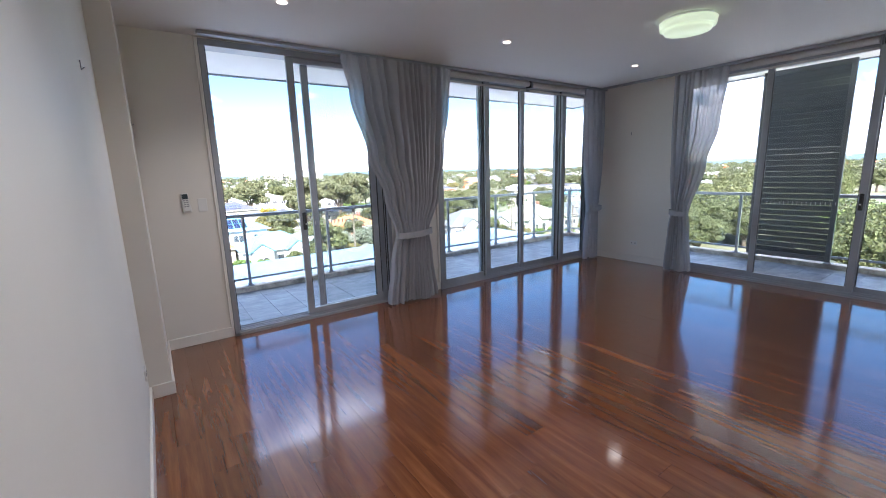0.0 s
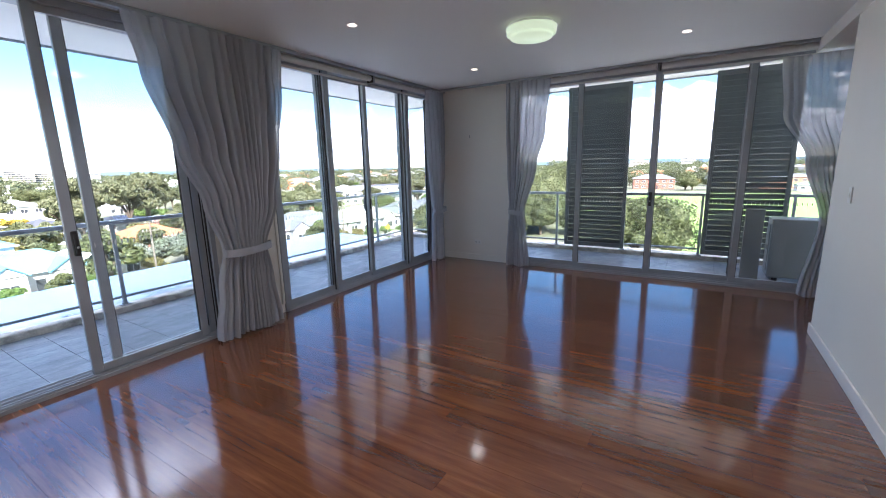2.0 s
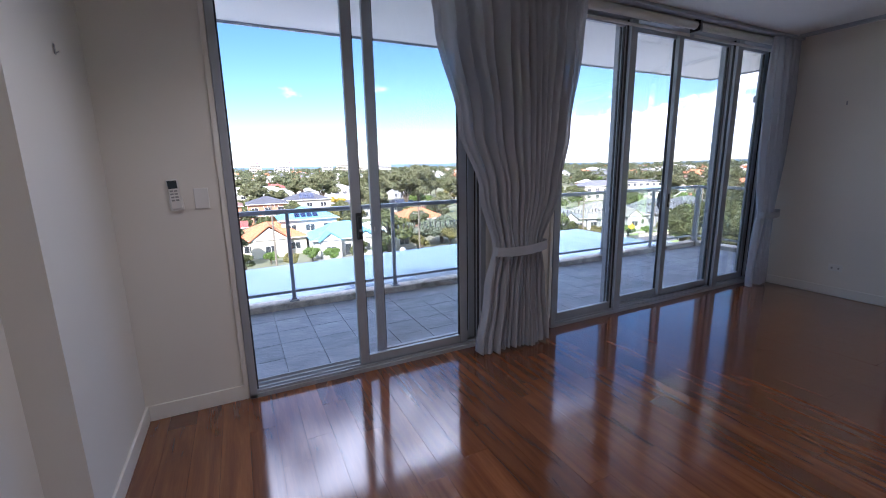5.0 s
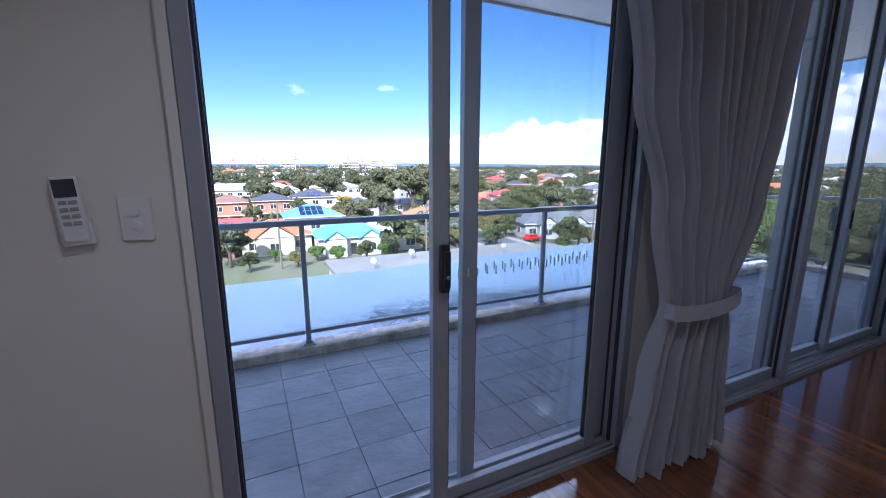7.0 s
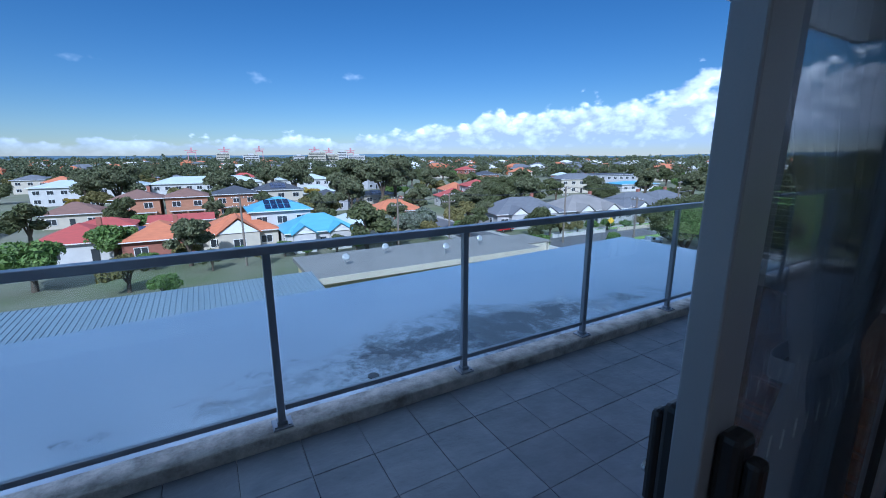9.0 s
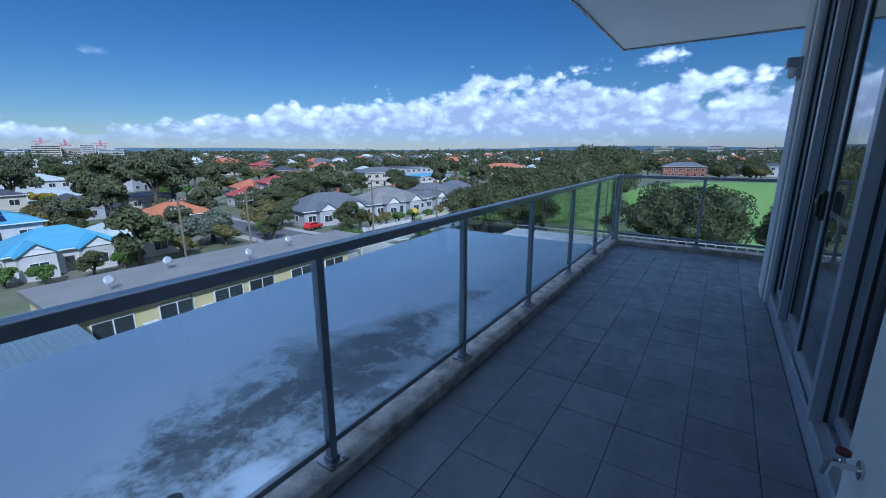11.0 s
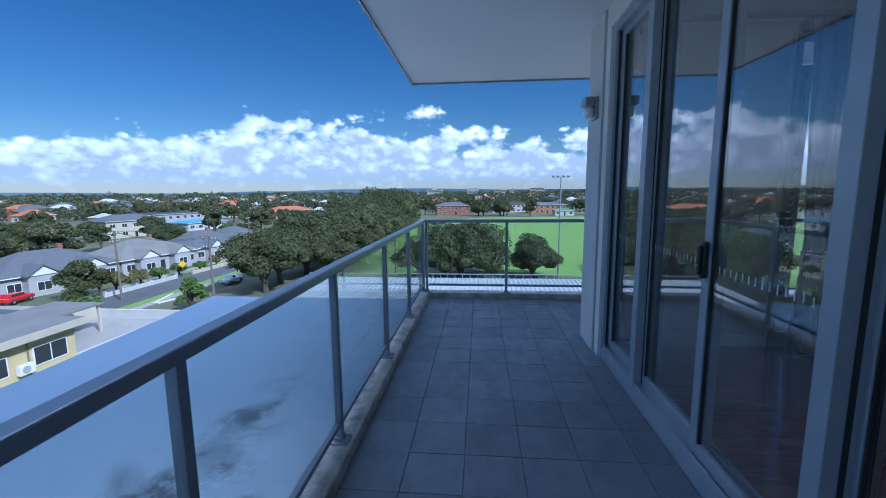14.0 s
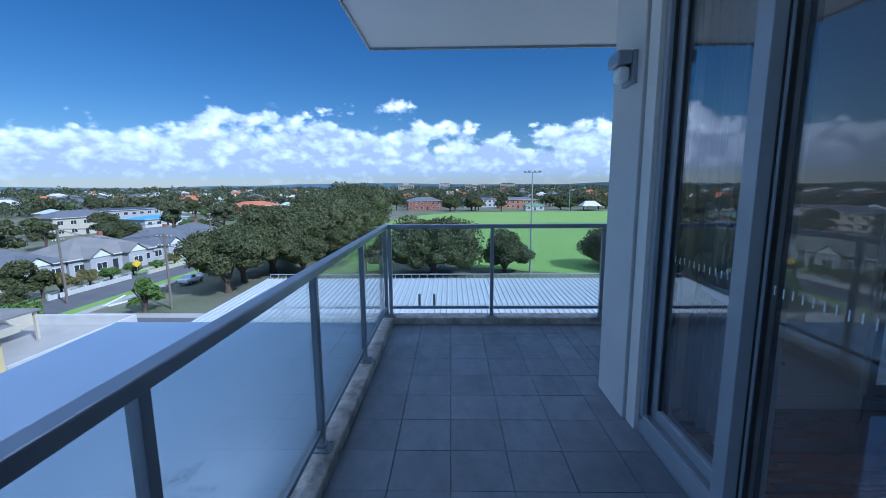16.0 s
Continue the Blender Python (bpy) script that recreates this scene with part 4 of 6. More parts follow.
part("tap_handle", cyl(B(), (0, 0.05, 0.04), (0, 0.05, 0.052), 0.02, seg=12), surface("red_brown_plastic", (0.12, 0.03, 0.025), rough=0.4), root)

# ---- the suburb below ----
GZ = -14.5
raw_ground = raw("ground", [(-4500, -4500, GZ), (4500, -4500, GZ), (4500, 4500, GZ), (-4500, 4500, GZ)], [(0, 1, 2, 3)], M_GROUND)
tagged(raw_ground, "wide ground of gardens and yards around the suburb", "ground", "", "structure")


def strip(name, pts, width, z, material, label, category):
    """A flat band along a line on the ground, with thickness."""
    v, f = [], []
    for i, p in enumerate(pts):
        a, b = Vector(pts[max(i - 1, 0)]), Vector(pts[min(i + 1, len(pts) - 1)])
        d = (b - a).normalized()
        n = Vector((-d.y, d.x)) * width / 2
        for s in (1, -1):
            v += [(p[0] + s * n.x, p[1] + s * n.y, GZ + z), (p[0] + s * n.x, p[1] + s * n.y, GZ - 0.2)]
    for i in range(len(pts) - 1):
        a, b = 4 * i, 4 * i + 4
        f += [(a, b, b + 2, a + 2), (a + 1, b + 1, b, a), (a + 2, b + 2, b + 3, a + 3)]
    ob = raw(name, v, f, material)
    return tagged(ob, label, category, "", "structure")


def curve_pts(p, q, bend, n=14):
    p, q = Vector(p), Vector(q)
    nrm = Vector((-(q - p).y, (q - p).x)).normalized()
    return [tuple(p.lerp(q, i / n) + nrm * bend * math.sin(math.pi * i / n)) for i in range(n + 1)]


R1 = curve_pts((20, 56), (210, 47), 2.5)
strip("pavement", R1, 15, 0.09, M_PATH, "pale concrete footpath beside the street", "pavement")
strip("verge", R1, 12.2, 0.12, M_FIELD, "grass verge along the street", "verge")
strip("road", R1, 8.6, 0.14, M_ROAD, "grey asphalt suburban street", "road")
R2 = curve_pts((47, 20), (56, 190), 2)
strip("pavement", R2, 12, 0.085, M_PATH, "pale concrete footpath beside the side street", "pavement")
strip("road", R2, 8.0, 0.145, M_ROAD, "grey asphalt side street", "road")
strip("road_line", curve_pts((56.5, 48), (62, 46.4), 0, 2), 0.35, 0.15, M_PAINTLINE, "white painted line on the street", "road marking")
strip("road_line", curve_pts((56.5, 48.6), (62, 50.0), 0, 2), 0.35, 0.15, M_PAINTLINE, "white painted line on the street", "road marking")
# sports field
v, n = [], 48
for i in range(n):
    t = 2 * math.pi * i / n
    v.append((166 + 92 * math.copysign(abs(math.cos(t)) ** 0.7, math.cos(t)), -58 + 88 * math.copysign(abs(math.sin(t)) ** 0.7, math.sin(t)), GZ + 0.05))
tagged(raw("field", v, [tuple(range(n))], M_FIELD), "wide mown green sports field", "field", "", "structure")


# --- houses ---
def hip_roof(w, d, z, rise, over=0.5, gable=False):
    """Roof prism over a w x d plan with ridge along the longer side; closed below."""
    W, D = w / 2 + over, d / 2 + over
    t = 0.18
    if w >= d:
        r = W if gable else max(W - D, 0.15)
        ridge = [(-r, 0, z + rise), (r, 0, z + rise)]
    else:
        r = D if gable else max(D - W, 0.15)
        ridge = [(0, -r, z + rise), (0, r, z + rise)]
    vs = [(-W, -D, z), (W, -D, z), (W, D, z), (-W, D, z)] + ridge + [(-W, -D, z - t), (W, -D, z - t), (W, D, z - t), (-W, D, z - t)]
    if w >= d:
        fs = [(0, 1, 5, 4), (2, 3, 4, 5), (1, 2, 5), (3, 0, 4)]
    else:
        fs = [(1, 2, 5, 4), (3, 0, 4, 5), (0, 1, 4), (2, 3, 5)]
    fs += [(0, 6, 7, 1), (1, 7, 8, 2), (2, 8, 9, 3), (3, 9, 6, 0), (9, 8, 7, 6)]
    return vs, fs


def add_window(root, x, y, z, w, h, side):
    """side: 0 faces -y, 1 faces -x, 2 faces +x."""
    if side == 0:
        fr = bx(x - w / 2 - 0.08, x + w / 2 + 0.08, y - 0.06, y + 0.02, z - 0.08, z + h + 0.08)
        pn = [bx(x - w / 2, x - 0.04, y - 0.07, y - 0.055, z, z + h), bx(x + 0.04, x + w / 2, y - 0.07, y - 0.055, z, z + h)]
    else:
        s = -1 if side == 1 else 1
        fr = bx(x + s * 0.06, x - s * 0.02, y - w / 2 - 0.08, y + w / 2 + 0.08, z - 0.08, z + h + 0.08)
        pn = [bx(x + s * 0.07, x + s * 0.055, y - w / 2, y - 0.04, z, z + h), bx(x + s * 0.07, x + s * 0.055, y + 0.04, y + w / 2, z, z + h)]
    f = part("window", fr, M_WFRAME, root)
    for b in pn:
        part("pane", b, M_WIN, f)


def house(x, y, w, d, storeys, wall, roofm, label, rot=0.0, rise=2.2, gable=False, base=GZ, solar=False, front_gable=None, chimney=True, balcony=False, eave=None, group="suburban houses"):
    root = thing("house", label, "house", group, pose(x, y, base, 0, 0, rot))
    H = eave or (2.9 * storeys + 0.3)
    part("wall", bx(-w / 2, w / 2, -d / 2, d / 2, -0.3, H), wall, root)
    vs, fs = hip_roof(w, d, H + 0.1, rise, gable=gable)
    rf = raw("roof", vs, fs, roofm, root)
    part("gutter", bx(-w / 2 - 0.58, w / 2 + 0.58, -d / 2 - 0.58, -d / 2 - 0.48, H - 0.02, H + 0.12), M_WFRAME, root)
    if chimney:
        part("chimney", bx(w * 0.2, w * 0.2 + 0.7, d * 0.1, d * 0.1 + 0.7, H, H + rise + 0.7, bevel=0.03), M_BRICKR, rf)
    for s in range(storeys):
        z = s * 2.9 + 1.0
        n = max(2, int(w / 3.4))
        for i in range(n):
            xx = -w / 2 + (i + 0.5) * w / n
            if s == 0 and i == n // 2:
                part("door", bx(xx - 0.5, xx + 0.5, -d / 2 - 0.06, -d / 2 + 0.02, 0.1, 2.2), M_WIN, root)
                continue
            add_window(root, xx, -d / 2, z, min(1.7, w / n * 0.55), 1.25, 0)
        for yy in (-d * 0.22, d * 0.22):
            add_window(root, -w / 2, yy, z, 1.2, 1.15, 1)
    if front_gable:
        for gx, gw in front_gable:
            g = part("gable", bx(gx - gw / 2, gx + gw / 2, -d / 2 - 1.6, -d / 2, -0.3, H), wall, root)
            hw, z = gw / 2 + 0.35, H + 0.1
            yy, back = -d / 2 - 2.0, 0.0
            rv = [(gx - hw, yy, z), (gx, yy, z + gw * 0.42), (gx + hw, yy, z), (gx - hw, back, z), (gx, back, z + gw * 0.42), (gx + hw, back, z)]
            raw("gable_roof", rv + [(a, b, c - 0.15) for a, b, c in rv], [(0, 3, 4, 1), (1, 4, 5, 2), (0, 1, 7, 6), (1, 2, 8, 7), (6, 7, 10, 9), (7, 8, 11, 10)], roofm, g)
            raw("gable_board", [(gx - hw + 0.4, yy + 0.25, z + 0.02), (gx + hw - 0.4, yy + 0.25, z + 0.02), (gx, yy + 0.25, z + gw * 0.34),
                                (gx - hw + 0.4, yy + 0.4, z + 0.02), (gx + hw - 0.4, yy + 0.4, z + 0.02), (gx, yy + 0.4, z + gw * 0.34)], [(0, 1, 2), (5, 4, 3), (0, 3, 4, 1)], M_WFRAME, g)
            add_window(g, gx, -d / 2 - 1.6, 0.9, min(1.8, gw * 0.5), 1.3, 0)
    if balcony:
        part("balcony", bx(-w * 0.42, w * 0.42, -d / 2 - 1.6, -d / 2, 2.75, 3.0), M_WHITEW, root)
        part("balcony_wall", bx(-w * 0.42, w * 0.42, -d / 2 - 1.6, -d / 2 - 1.48, 3.0, 3.85), wall, root)
        for px in (-w * 0.4, 0, w * 0.4):
            part("column", bx(px - 0.18, px + 0.18, -d / 2 - 1.6, -d / 2 - 1.3, -0.2, 2.75), wall, root)
    if solar:
        tilt = math.atan2(rise, (min(w, d) / 2 + 0.5))
        for i in range(4):
            for j in range(2):
                o = part("solar_panel", bx(-0.5, 0.5, -0.8, 0.8, 0.0, 0.05), M_SOLAR, rf)
                a = -d / 2 * 0.42 - j * 1.7
                zc = H + 0.1 + rise * (1 - abs(a) / (min(w, d) / 2 + 0.5)) + 0.06
                o.matrix_basis = pose(-2.2 + i * 1.15, a, zc, math.degrees(tilt), 0, 0)
    return root


HOUSES = [
    (17.5, 77, 12, 9, 1, M_WHITEW, M_RBLUE, "white weatherboard house with a blue metal roof and gables", dict(front_gable=[(-3.4, 3.6), (2.8, 3.6)], rise=2.6, chimney=False)),
    (12.3, 86.5, 10.5, 9.5, 2, M_WHITEW, M_RBLUE, "white two-storey house with a blue metal roof", dict(rise=2.2, solar=True, chimney=False)),
    (27, 79.5, 11, 11, 1, M_CREAM, M_RPALE, "cream bungalow with a pale metal roof", dict(front_gable=[(1.5, 5)], rise=2.6)),
    (5, 84, 12, 10, 1, M_CREAM, M_RTERRA, "cream cottage with an orange tiled roof", dict(front_gable=[(-0.5, 6.5)], rise=2.6)),
    (-7, 83, 9.5, 11, 1, M_BRICKR, M_RTERRA, "brick cottage with a worn red tiled roof", dict(solar=True, rise=2.4)),
    (-18, 86, 10, 11, 1, M_WHITEW, M_RRED, "white cottage with a red tiled roof", dict(rise=2.4)),
    (-4.5, 103, 11, 8, 1, M_WHITEW, M_RRED, "white garage block with a red metal roof", dict(rise=1.0, chimney=False, gable=True)),
    (-14.5, 128, 9.5, 10, 2, M_BRICKO, M_RBROWN, "orange brick two-storey house with a brown tiled roof", dict(balcony=True, rise=2.0)),
    (-4.0, 128, 9.2, 10, 2, M_BRICKO, M_RBROWN, "orange brick two-storey house with a brown tiled roof", dict(balcony=True, rise=2.0, chimney=False)),
    (7.5, 131, 10.5, 10, 2, M_BRICKO, M_RDARK, "orange brick two-storey house with a dark tiled roof", dict(balcony=True, rise=2.0, chimney=False)),
    (20.5, 141, 13, 11, 2, M_CREAM, M_RDARK, "cream two-storey house with a dark roof and solar panels", dict(solar=True, rise=2.2, chimney=False)),
    (-27, 129, 11, 10, 1, M_CREAM, M_RBROWN, "cream bungalow with a brown tiled roof", dict(rise=2.4, chimney=False)),
    (-17, 101, 9, 7, 1, M_WHITEW, M_RRED, "white cottage with a bright red metal roof", dict(rise=1.4, chimney=False)),
    (-34, 192, 32, 14, 2, M_WHITEW, M_RPALE, "long low building with a pale green roof", dict(rise=2.2, chimney=False)),
    (33.5, 132, 11, 12, 1, M_GREYW, M_RDARK, "grey bungalow with a dark tiled roof", dict(front_gable=[(2, 5)], rise=2.8, chimney=False)),
    (40.5, 95, 12, 9, 1, M_BRICKR, M_RTERRA, "brick bungalow with a red-brown tiled roof", dict(rise=2.4)),
    (72, 118, 10, 10, 1, M_WHITEW, M_RRED, "white house with a bright red roof", dict(front_gable=[(-1, 4)], rise=2.6, rot=-10)),
    (83, 121, 9, 9, 2, M_WHITEW, M_RRED, "white two-storey house with a red roof", dict(rise=2.0, rot=-10, chimney=False)),
    (53, 140, 12, 9, 1, M_CREAM, M_RGREY, "cream house with a low grey roof", dict(rise=1.2, chimney=False, solar=True)),
    (66, 77, 17.5, 12, 1, M_GREYW, M_RGREY, "terrace house with a long slate-grey roof", dict(front_gable=[(-4, 4), (3.5, 4)], rise=3.2, rot=-12)),
    (83, 73.5, 17, 12, 1, M_GREYW, M_RTAN, "terrace house with a brown-grey roof and small white gable", dict(front_gable=[(-4, 4), (3.5, 4)], rise=3.2, rot=-10)),
    (100, 71.5, 17, 12, 1, M_GREYW, M_RGREY, "terrace house with a slate-grey roof and white gables", dict(front_gable=[(-3.5, 4), (4, 4)], rise=3.2, rot=-8)),
    (117, 74, 15, 12, 1, M_WHITEW, M_RGREY, "terrace house with a grey roof beside street trees", dict(front_gable=[(-3.5, 4)], rise=3.0, rot=-6)),
    (147, 135, 20, 11, 2, M_CREAM, M_RGREY, "white two-storey house with a grey roof", dict(rise=2.2, rot=-15, chimney=False)),
    (192, 155, 30, 12, 2, M_GREYW, M_RDARK, "long blue-grey two-storey building with flat dark roof", dict(rise=0.8, rot=-15, chimney=False)),
    (178, 128, 20, 12, 1, M_WHITEW, M_RBLUE, "low building with a teal metal roof", dict(rise=1.2, rot=-15, chimney=False)),
    (250, 120, 27, 14, 1, M_BRICKO, M_RTERRA, "house with a wide orange tiled roof among trees", dict(rise=2.6, rot=-30, eave=5)),
    (2, 195, 38, 14, 2, M_WHITEW, M_RPALE, "long white building with a pale green metal roof", dict(rise=2.4, chimney=False)),
    (40, 200, 22, 13, 2, M_WHITEW, M_RPALE, "white building with a pale roof among trees", dict(rise=2.2, chimney=False)),
    (73, 208, 12, 16, 3, M_GREYW, M_RGREY, "tall narrow grey building with steep gable roof", dict(rise=4.5, gable=True, rot=25, chimney=False)),
    (285, 20, 22, 12, 2, M_BRICKR, M_RGREY, "red brick house beyond the playing field", dict(rise=2.4, rot=-80)),
    (300, -45, 26, 12, 2, M_BRICKO, M_RGREY, "brick building at the far edge of the field", dict(rise=1.6, rot=-85, chimney=False)),
    (318, -20, 24, 12, 2, M_WHITEW, M_RDARK, "white building with a dark roof beyond the field", dict(rise=1.4, rot=-85, chimney=False)),
    (272, -52, 12, 6, 1, M_WHITEW, surface("green_roof", (0.10, 0.26, 0.10), (0.08, 0.2, 0.08), rough=0.6), "small shelter with a green roof by the field", dict(rise=1.2, rot=-85, chimney=False)),
]
for x, y, w, d, st, wl, rm, lb, kw in HOUSES:
    house(x, y, w, d, st, wl, rm, lb, **kw)

# rows of more distant houses
rng = random.Random(21)
ROOFS = [(M_RTERRA, "orange tiled"), (M_RRED, "red tiled"), (M_RBROWN, "brown tiled"), (M_RGREY, "grey tiled"), (M_RDARK, "dark tiled"), (M_RPALE, "pale metal")]
WALLS = [(M_WHITEW, "white"), (M_CREAM, "cream"), (M_BRICKO, "orange brick"), (M_BRICKR, "red brick")]
taken = [(h[0], h[1], max(h[2], h[3]) * 0.75 + 2) for h in HOUSES]
count = 0
for _ in range(900):
    a = radians(rng.uniform(4, 112))
    r = rng.uniform(90, 420)
    x, y = r * math.cos(a), r * math.sin(a)
    if y < 60 and x < 275 or any(math.hypot(x - t[0], y - t[1]) < t[2] + 9 for t in taken) or abs(x - (47 + (y - 20) * 0.053)) < 12:
        continue
    rm, wl = rng.choice(ROOFS), rng.choice(WALLS)
    house(x, y, rng.uniform(9, 14), rng.uniform(8, 11), rng.choice((1, 1, 2)), wl[0], rm[0], f"{wl[1]} house with a {rm[1]} roof among trees", rot=rng.uniform(-20, 20), rise=rng.uniform(1.8, 2.8), chimney=False, group="distant houses")
    taken.append((x, y, 9))
    count += 1
    if count >= 46:
        break


# --- ribbed sheet roofs ---
def sheet_roof(name, x0, x1, y0, y1, z0, z1, pitch, material, label, along="x"):
    """Ribbed metal sheet; ribs run along x (slope from z0 at x0 to z1 at x1) or along y."""
    v, f = [], []
    lo, hi = (y0, y1) if along == "x" else (x0, x1)
    k = 0
    prof = []
    while lo + k * pitch < hi:
        a = lo + k * pitch
        prof += [(a, 0), (a + pitch * 0.62, 0), (a + pitch * 0.72, 0.035), (a + pitch * 0.90, 0.035)]
        k += 1
    for a, h in prof:
        if along == "x":
            v += [(x0, a, z0 + h), (x1, a, z1 + h)]
        else:
            v += [(a, y0, z0 + h), (a, y1, z1 + h)]
    for i in range(len(prof) - 1):
        f.append((2 * i, 2 * i + 1, 2 * i + 3, 2 * i + 2))
    root = thing(name, label, "roof")
    raw("sheet", v, f, material, root)
    return root


r = sheet_roof("metal_roof", 13.0, 24.6, -14, 11.0, -3.75, -3.45, 0.235, M_ZINC, "pale ribbed metal roof of the next wing")
part("wall", bx(13.0, 24.5, -14, 10.9, GZ, -3.8), M_RENDER, r)
bm = B()
for i in range(60):
    yy = -13.8 + i * 0.42
    cyl(bm, (24.6, yy, -3.45), (24.6, yy, -3.22), 0.02, seg=6)
cyl(bm, (24.6, -14, -3.22), (24.6, 11, -3.22), 0.025, seg=6)
part("edge_rail", bm, M_STEEL, r, "low white rail along the roof edge")
part("vent_pipe", cyl(B(), (19.5, 2.6, -3.55), (19.5, 2.6, -2.95), 0.05), M_BLACK, r)
part("vent_pipe", cyl(B(), (19.5, 2.0, -3.55), (19.5, 2.0, -2.95), 0.05), M_BLACK, r)
r = sheet_roof("metal_roof", -16, 5.8, 15.0, 27.2, -6.6, -6.0, 0.26, M_SLATE, "blue-grey ribbed metal roof beyond the flat roof", "y")
part("wall", bx(-16, 5.7, 15.2, 27.0, GZ, -6.75), M_RENDER, r)

# long yellow building with upper-floor windows and condensers
root = thing("apartment_building", "long low yellow rendered building with a flat tan roof", "building")
part("wall", bx(6.2, 25.8, 27.8, 34.0, GZ, -6.95), M_YELLOW, root)
rf = part("roof", bx(5.9, 26.3, 27.2, 34.6, -6.95, -6.62, bevel=0.03), M_RTAN, root)
part("fascia", bx(5.85, 26.35, 27.12, 27.2, -7.05, -6.6), M_CREAM, rf)
for xx, yy in ((9, 30), (13, 32), (17.5, 29.5), (22, 31)):
    b = cyl(B(), (xx, yy, -6.62), (xx, yy, -6.1), 0.03, seg=8)
    bmesh.ops.create_cone(b, cap_ends=True, segments=20, radius1=0.30, radius2=0.2, depth=0.07, matrix=Matrix.Translation((xx, yy - 0.2, -5.95)) @ Matrix.Rotation(radians(60), 4, "X"))
    part("satellite_dish", b, M_STEEL, rf, "small grey satellite dish")
part("awning", bx(6.0, 26.0, 26.3, 27.8, -9.55, -9.4), M_RTAN, root)
part("lower_front", bx(6.2, 25.8, 26.6, 27.8, GZ, -9.55), M_WHITEW, root)
for xx in (8.2, 11.5, 14.8, 17.3, 20.8, 24.2):
    add_window(root, xx, 27.8, -8.75, 1.9, 1.05, 0)
for xx in (9.9, 13.2, 19.0, 22.5):
    u = part("condenser", bx(xx - 0.4, xx + 0.4, 27.35, 27.68, -8.95, -8.35, bevel=0.03), M_WFRAME, root, "white wall-mounted condenser")
    part("fan_grille", cyl(B(), (xx - 0.08, 27.35, -8.65), (xx - 0.08, 27.33, -8.65), 0.22, seg=20), M_GREYW, u)
for xx in (12.4, 18.2, 22.9):
    part("downpipe", cyl(B(), (xx, 27.74, -9.4), (xx, 27.74, -7.0), 0.05, seg=8), M_RTAN, root)
# walled roof terrace at its end
root = thing("roof_terrace", "white walled terrace with a small tan cover", "terrace")
part("deck", bx(27.2, 38, 29.5, 38.5, GZ, -10.6), M_PATH, root)
part("parapet", bx(27.2, 38, 29.3, 29.55, -10.6, -9.7), M_WHITEW, root)
part("parapet", bx(37.8, 38.05, 29.55, 38.5, -10.6, -9.7), M_WHITEW, root)
part("parapet", bx(27.2, 38.05, 38.5, 38.75, -10.6, -9.5), M_CREAM, root)
part("cover", bx(26.6, 34.5, 34.2, 39.0, -8.2, -8.05), M_RTAN, root)
for xx, yy in ((27.0, 34.5), (34.2, 34.5), (34.2, 38.4)):
    part("column", bx(xx - 0.1, xx + 0.1, yy - 0.1, yy + 0.1, -10.6, -8.2), M_CREAM, root)


# --- vehicles ---
def vehicle(x, y, rot, paint, label, pickup=False):
    root = thing("car", label, "car", "parked cars", pose(x, y, GZ + 0.15, 0, 0, rot))
    b = bx(-2.1, 2.1, -0.88, 0.88, 0.35, 0.95, bevel=0.16)
    part("body", b, paint, root)
    c = B()
    x0, x1 = (-0.3, 1.0) if pickup else (-1.7, 0.9)
    box(c, x0, x1, -0.78, 0.78, 0.9, 1.48)
    for v in c.verts:
        if v.co.z > 1.2:
            v.co.x = x0 + 0.25 + (v.co.x - x0) * 0.68 if not pickup else x0 + 0.1 + (v.co.x - x0) * 0.75
            v.co.y *= 0.86
    cb = part("cabin", c, paint, root)
    for s in (-1, 1):
        part("side_window", bx(x0 + 0.35, x1 - 0.45, s * 0.70 - 0.05, s * 0.70 + 0.06, 1.0, 1.38), M_WIN, cb)
    w = B()
    box(w, x1 - 0.42, x1 - 0.2, -0.62, 0.62, 1.0, 1.40)
    part("windscreen", w, M_WIN, cb)
    for xx in (-1.3, 1.3):
        for yy in (-0.85, 0.85):
            t = part("wheel", cyl(B(), (xx, yy - 0.1, 0.32), (xx, yy + 0.1, 0.32), 0.32, seg=18), M_BLACK, root)
            part("rim", cyl(B(), (xx, yy - 0.11, 0.32), (xx, yy + 0.11, 0.32), 0.18, seg=12), M_STEEL, t)
    for yy in (-0.62, 0.62):
        part("headlight", bx(2.05, 2.115, yy - 0.18, yy + 0.18, 0.66, 0.8), M_PLAST, root)
    return root


M_REDCAR = surface("red_car_paint", (0.55, 0.02, 0.02), (0.5, 0.02, 0.02), rough=0.25, bump=0, coat=1.0)
M_WHITECAR = surface("white_car_paint", (0.75, 0.75, 0.75), (0.72, 0.72, 0.72), rough=0.3, bump=0, coat=1.0)
M_GREYCAR = surface("silver_car_paint", (0.32, 0.34, 0.36), (0.3, 0.32, 0.34), rough=0.3, metal=0.5, bump=0, coat=1.0)
vehicle(55.6, 69.6, 8, M_REDCAR, "small red hatchback parked on the side street")
vehicle(70, 45.0, 175, M_WHITECAR, "white pickup parked at the kerb", True)
vehicle(78, 45.0, 176, M_GREYCAR, "silver car parked under street trees")
vehicle(90, 44.6, 177, M_WHITECAR, "white car parked under street trees")


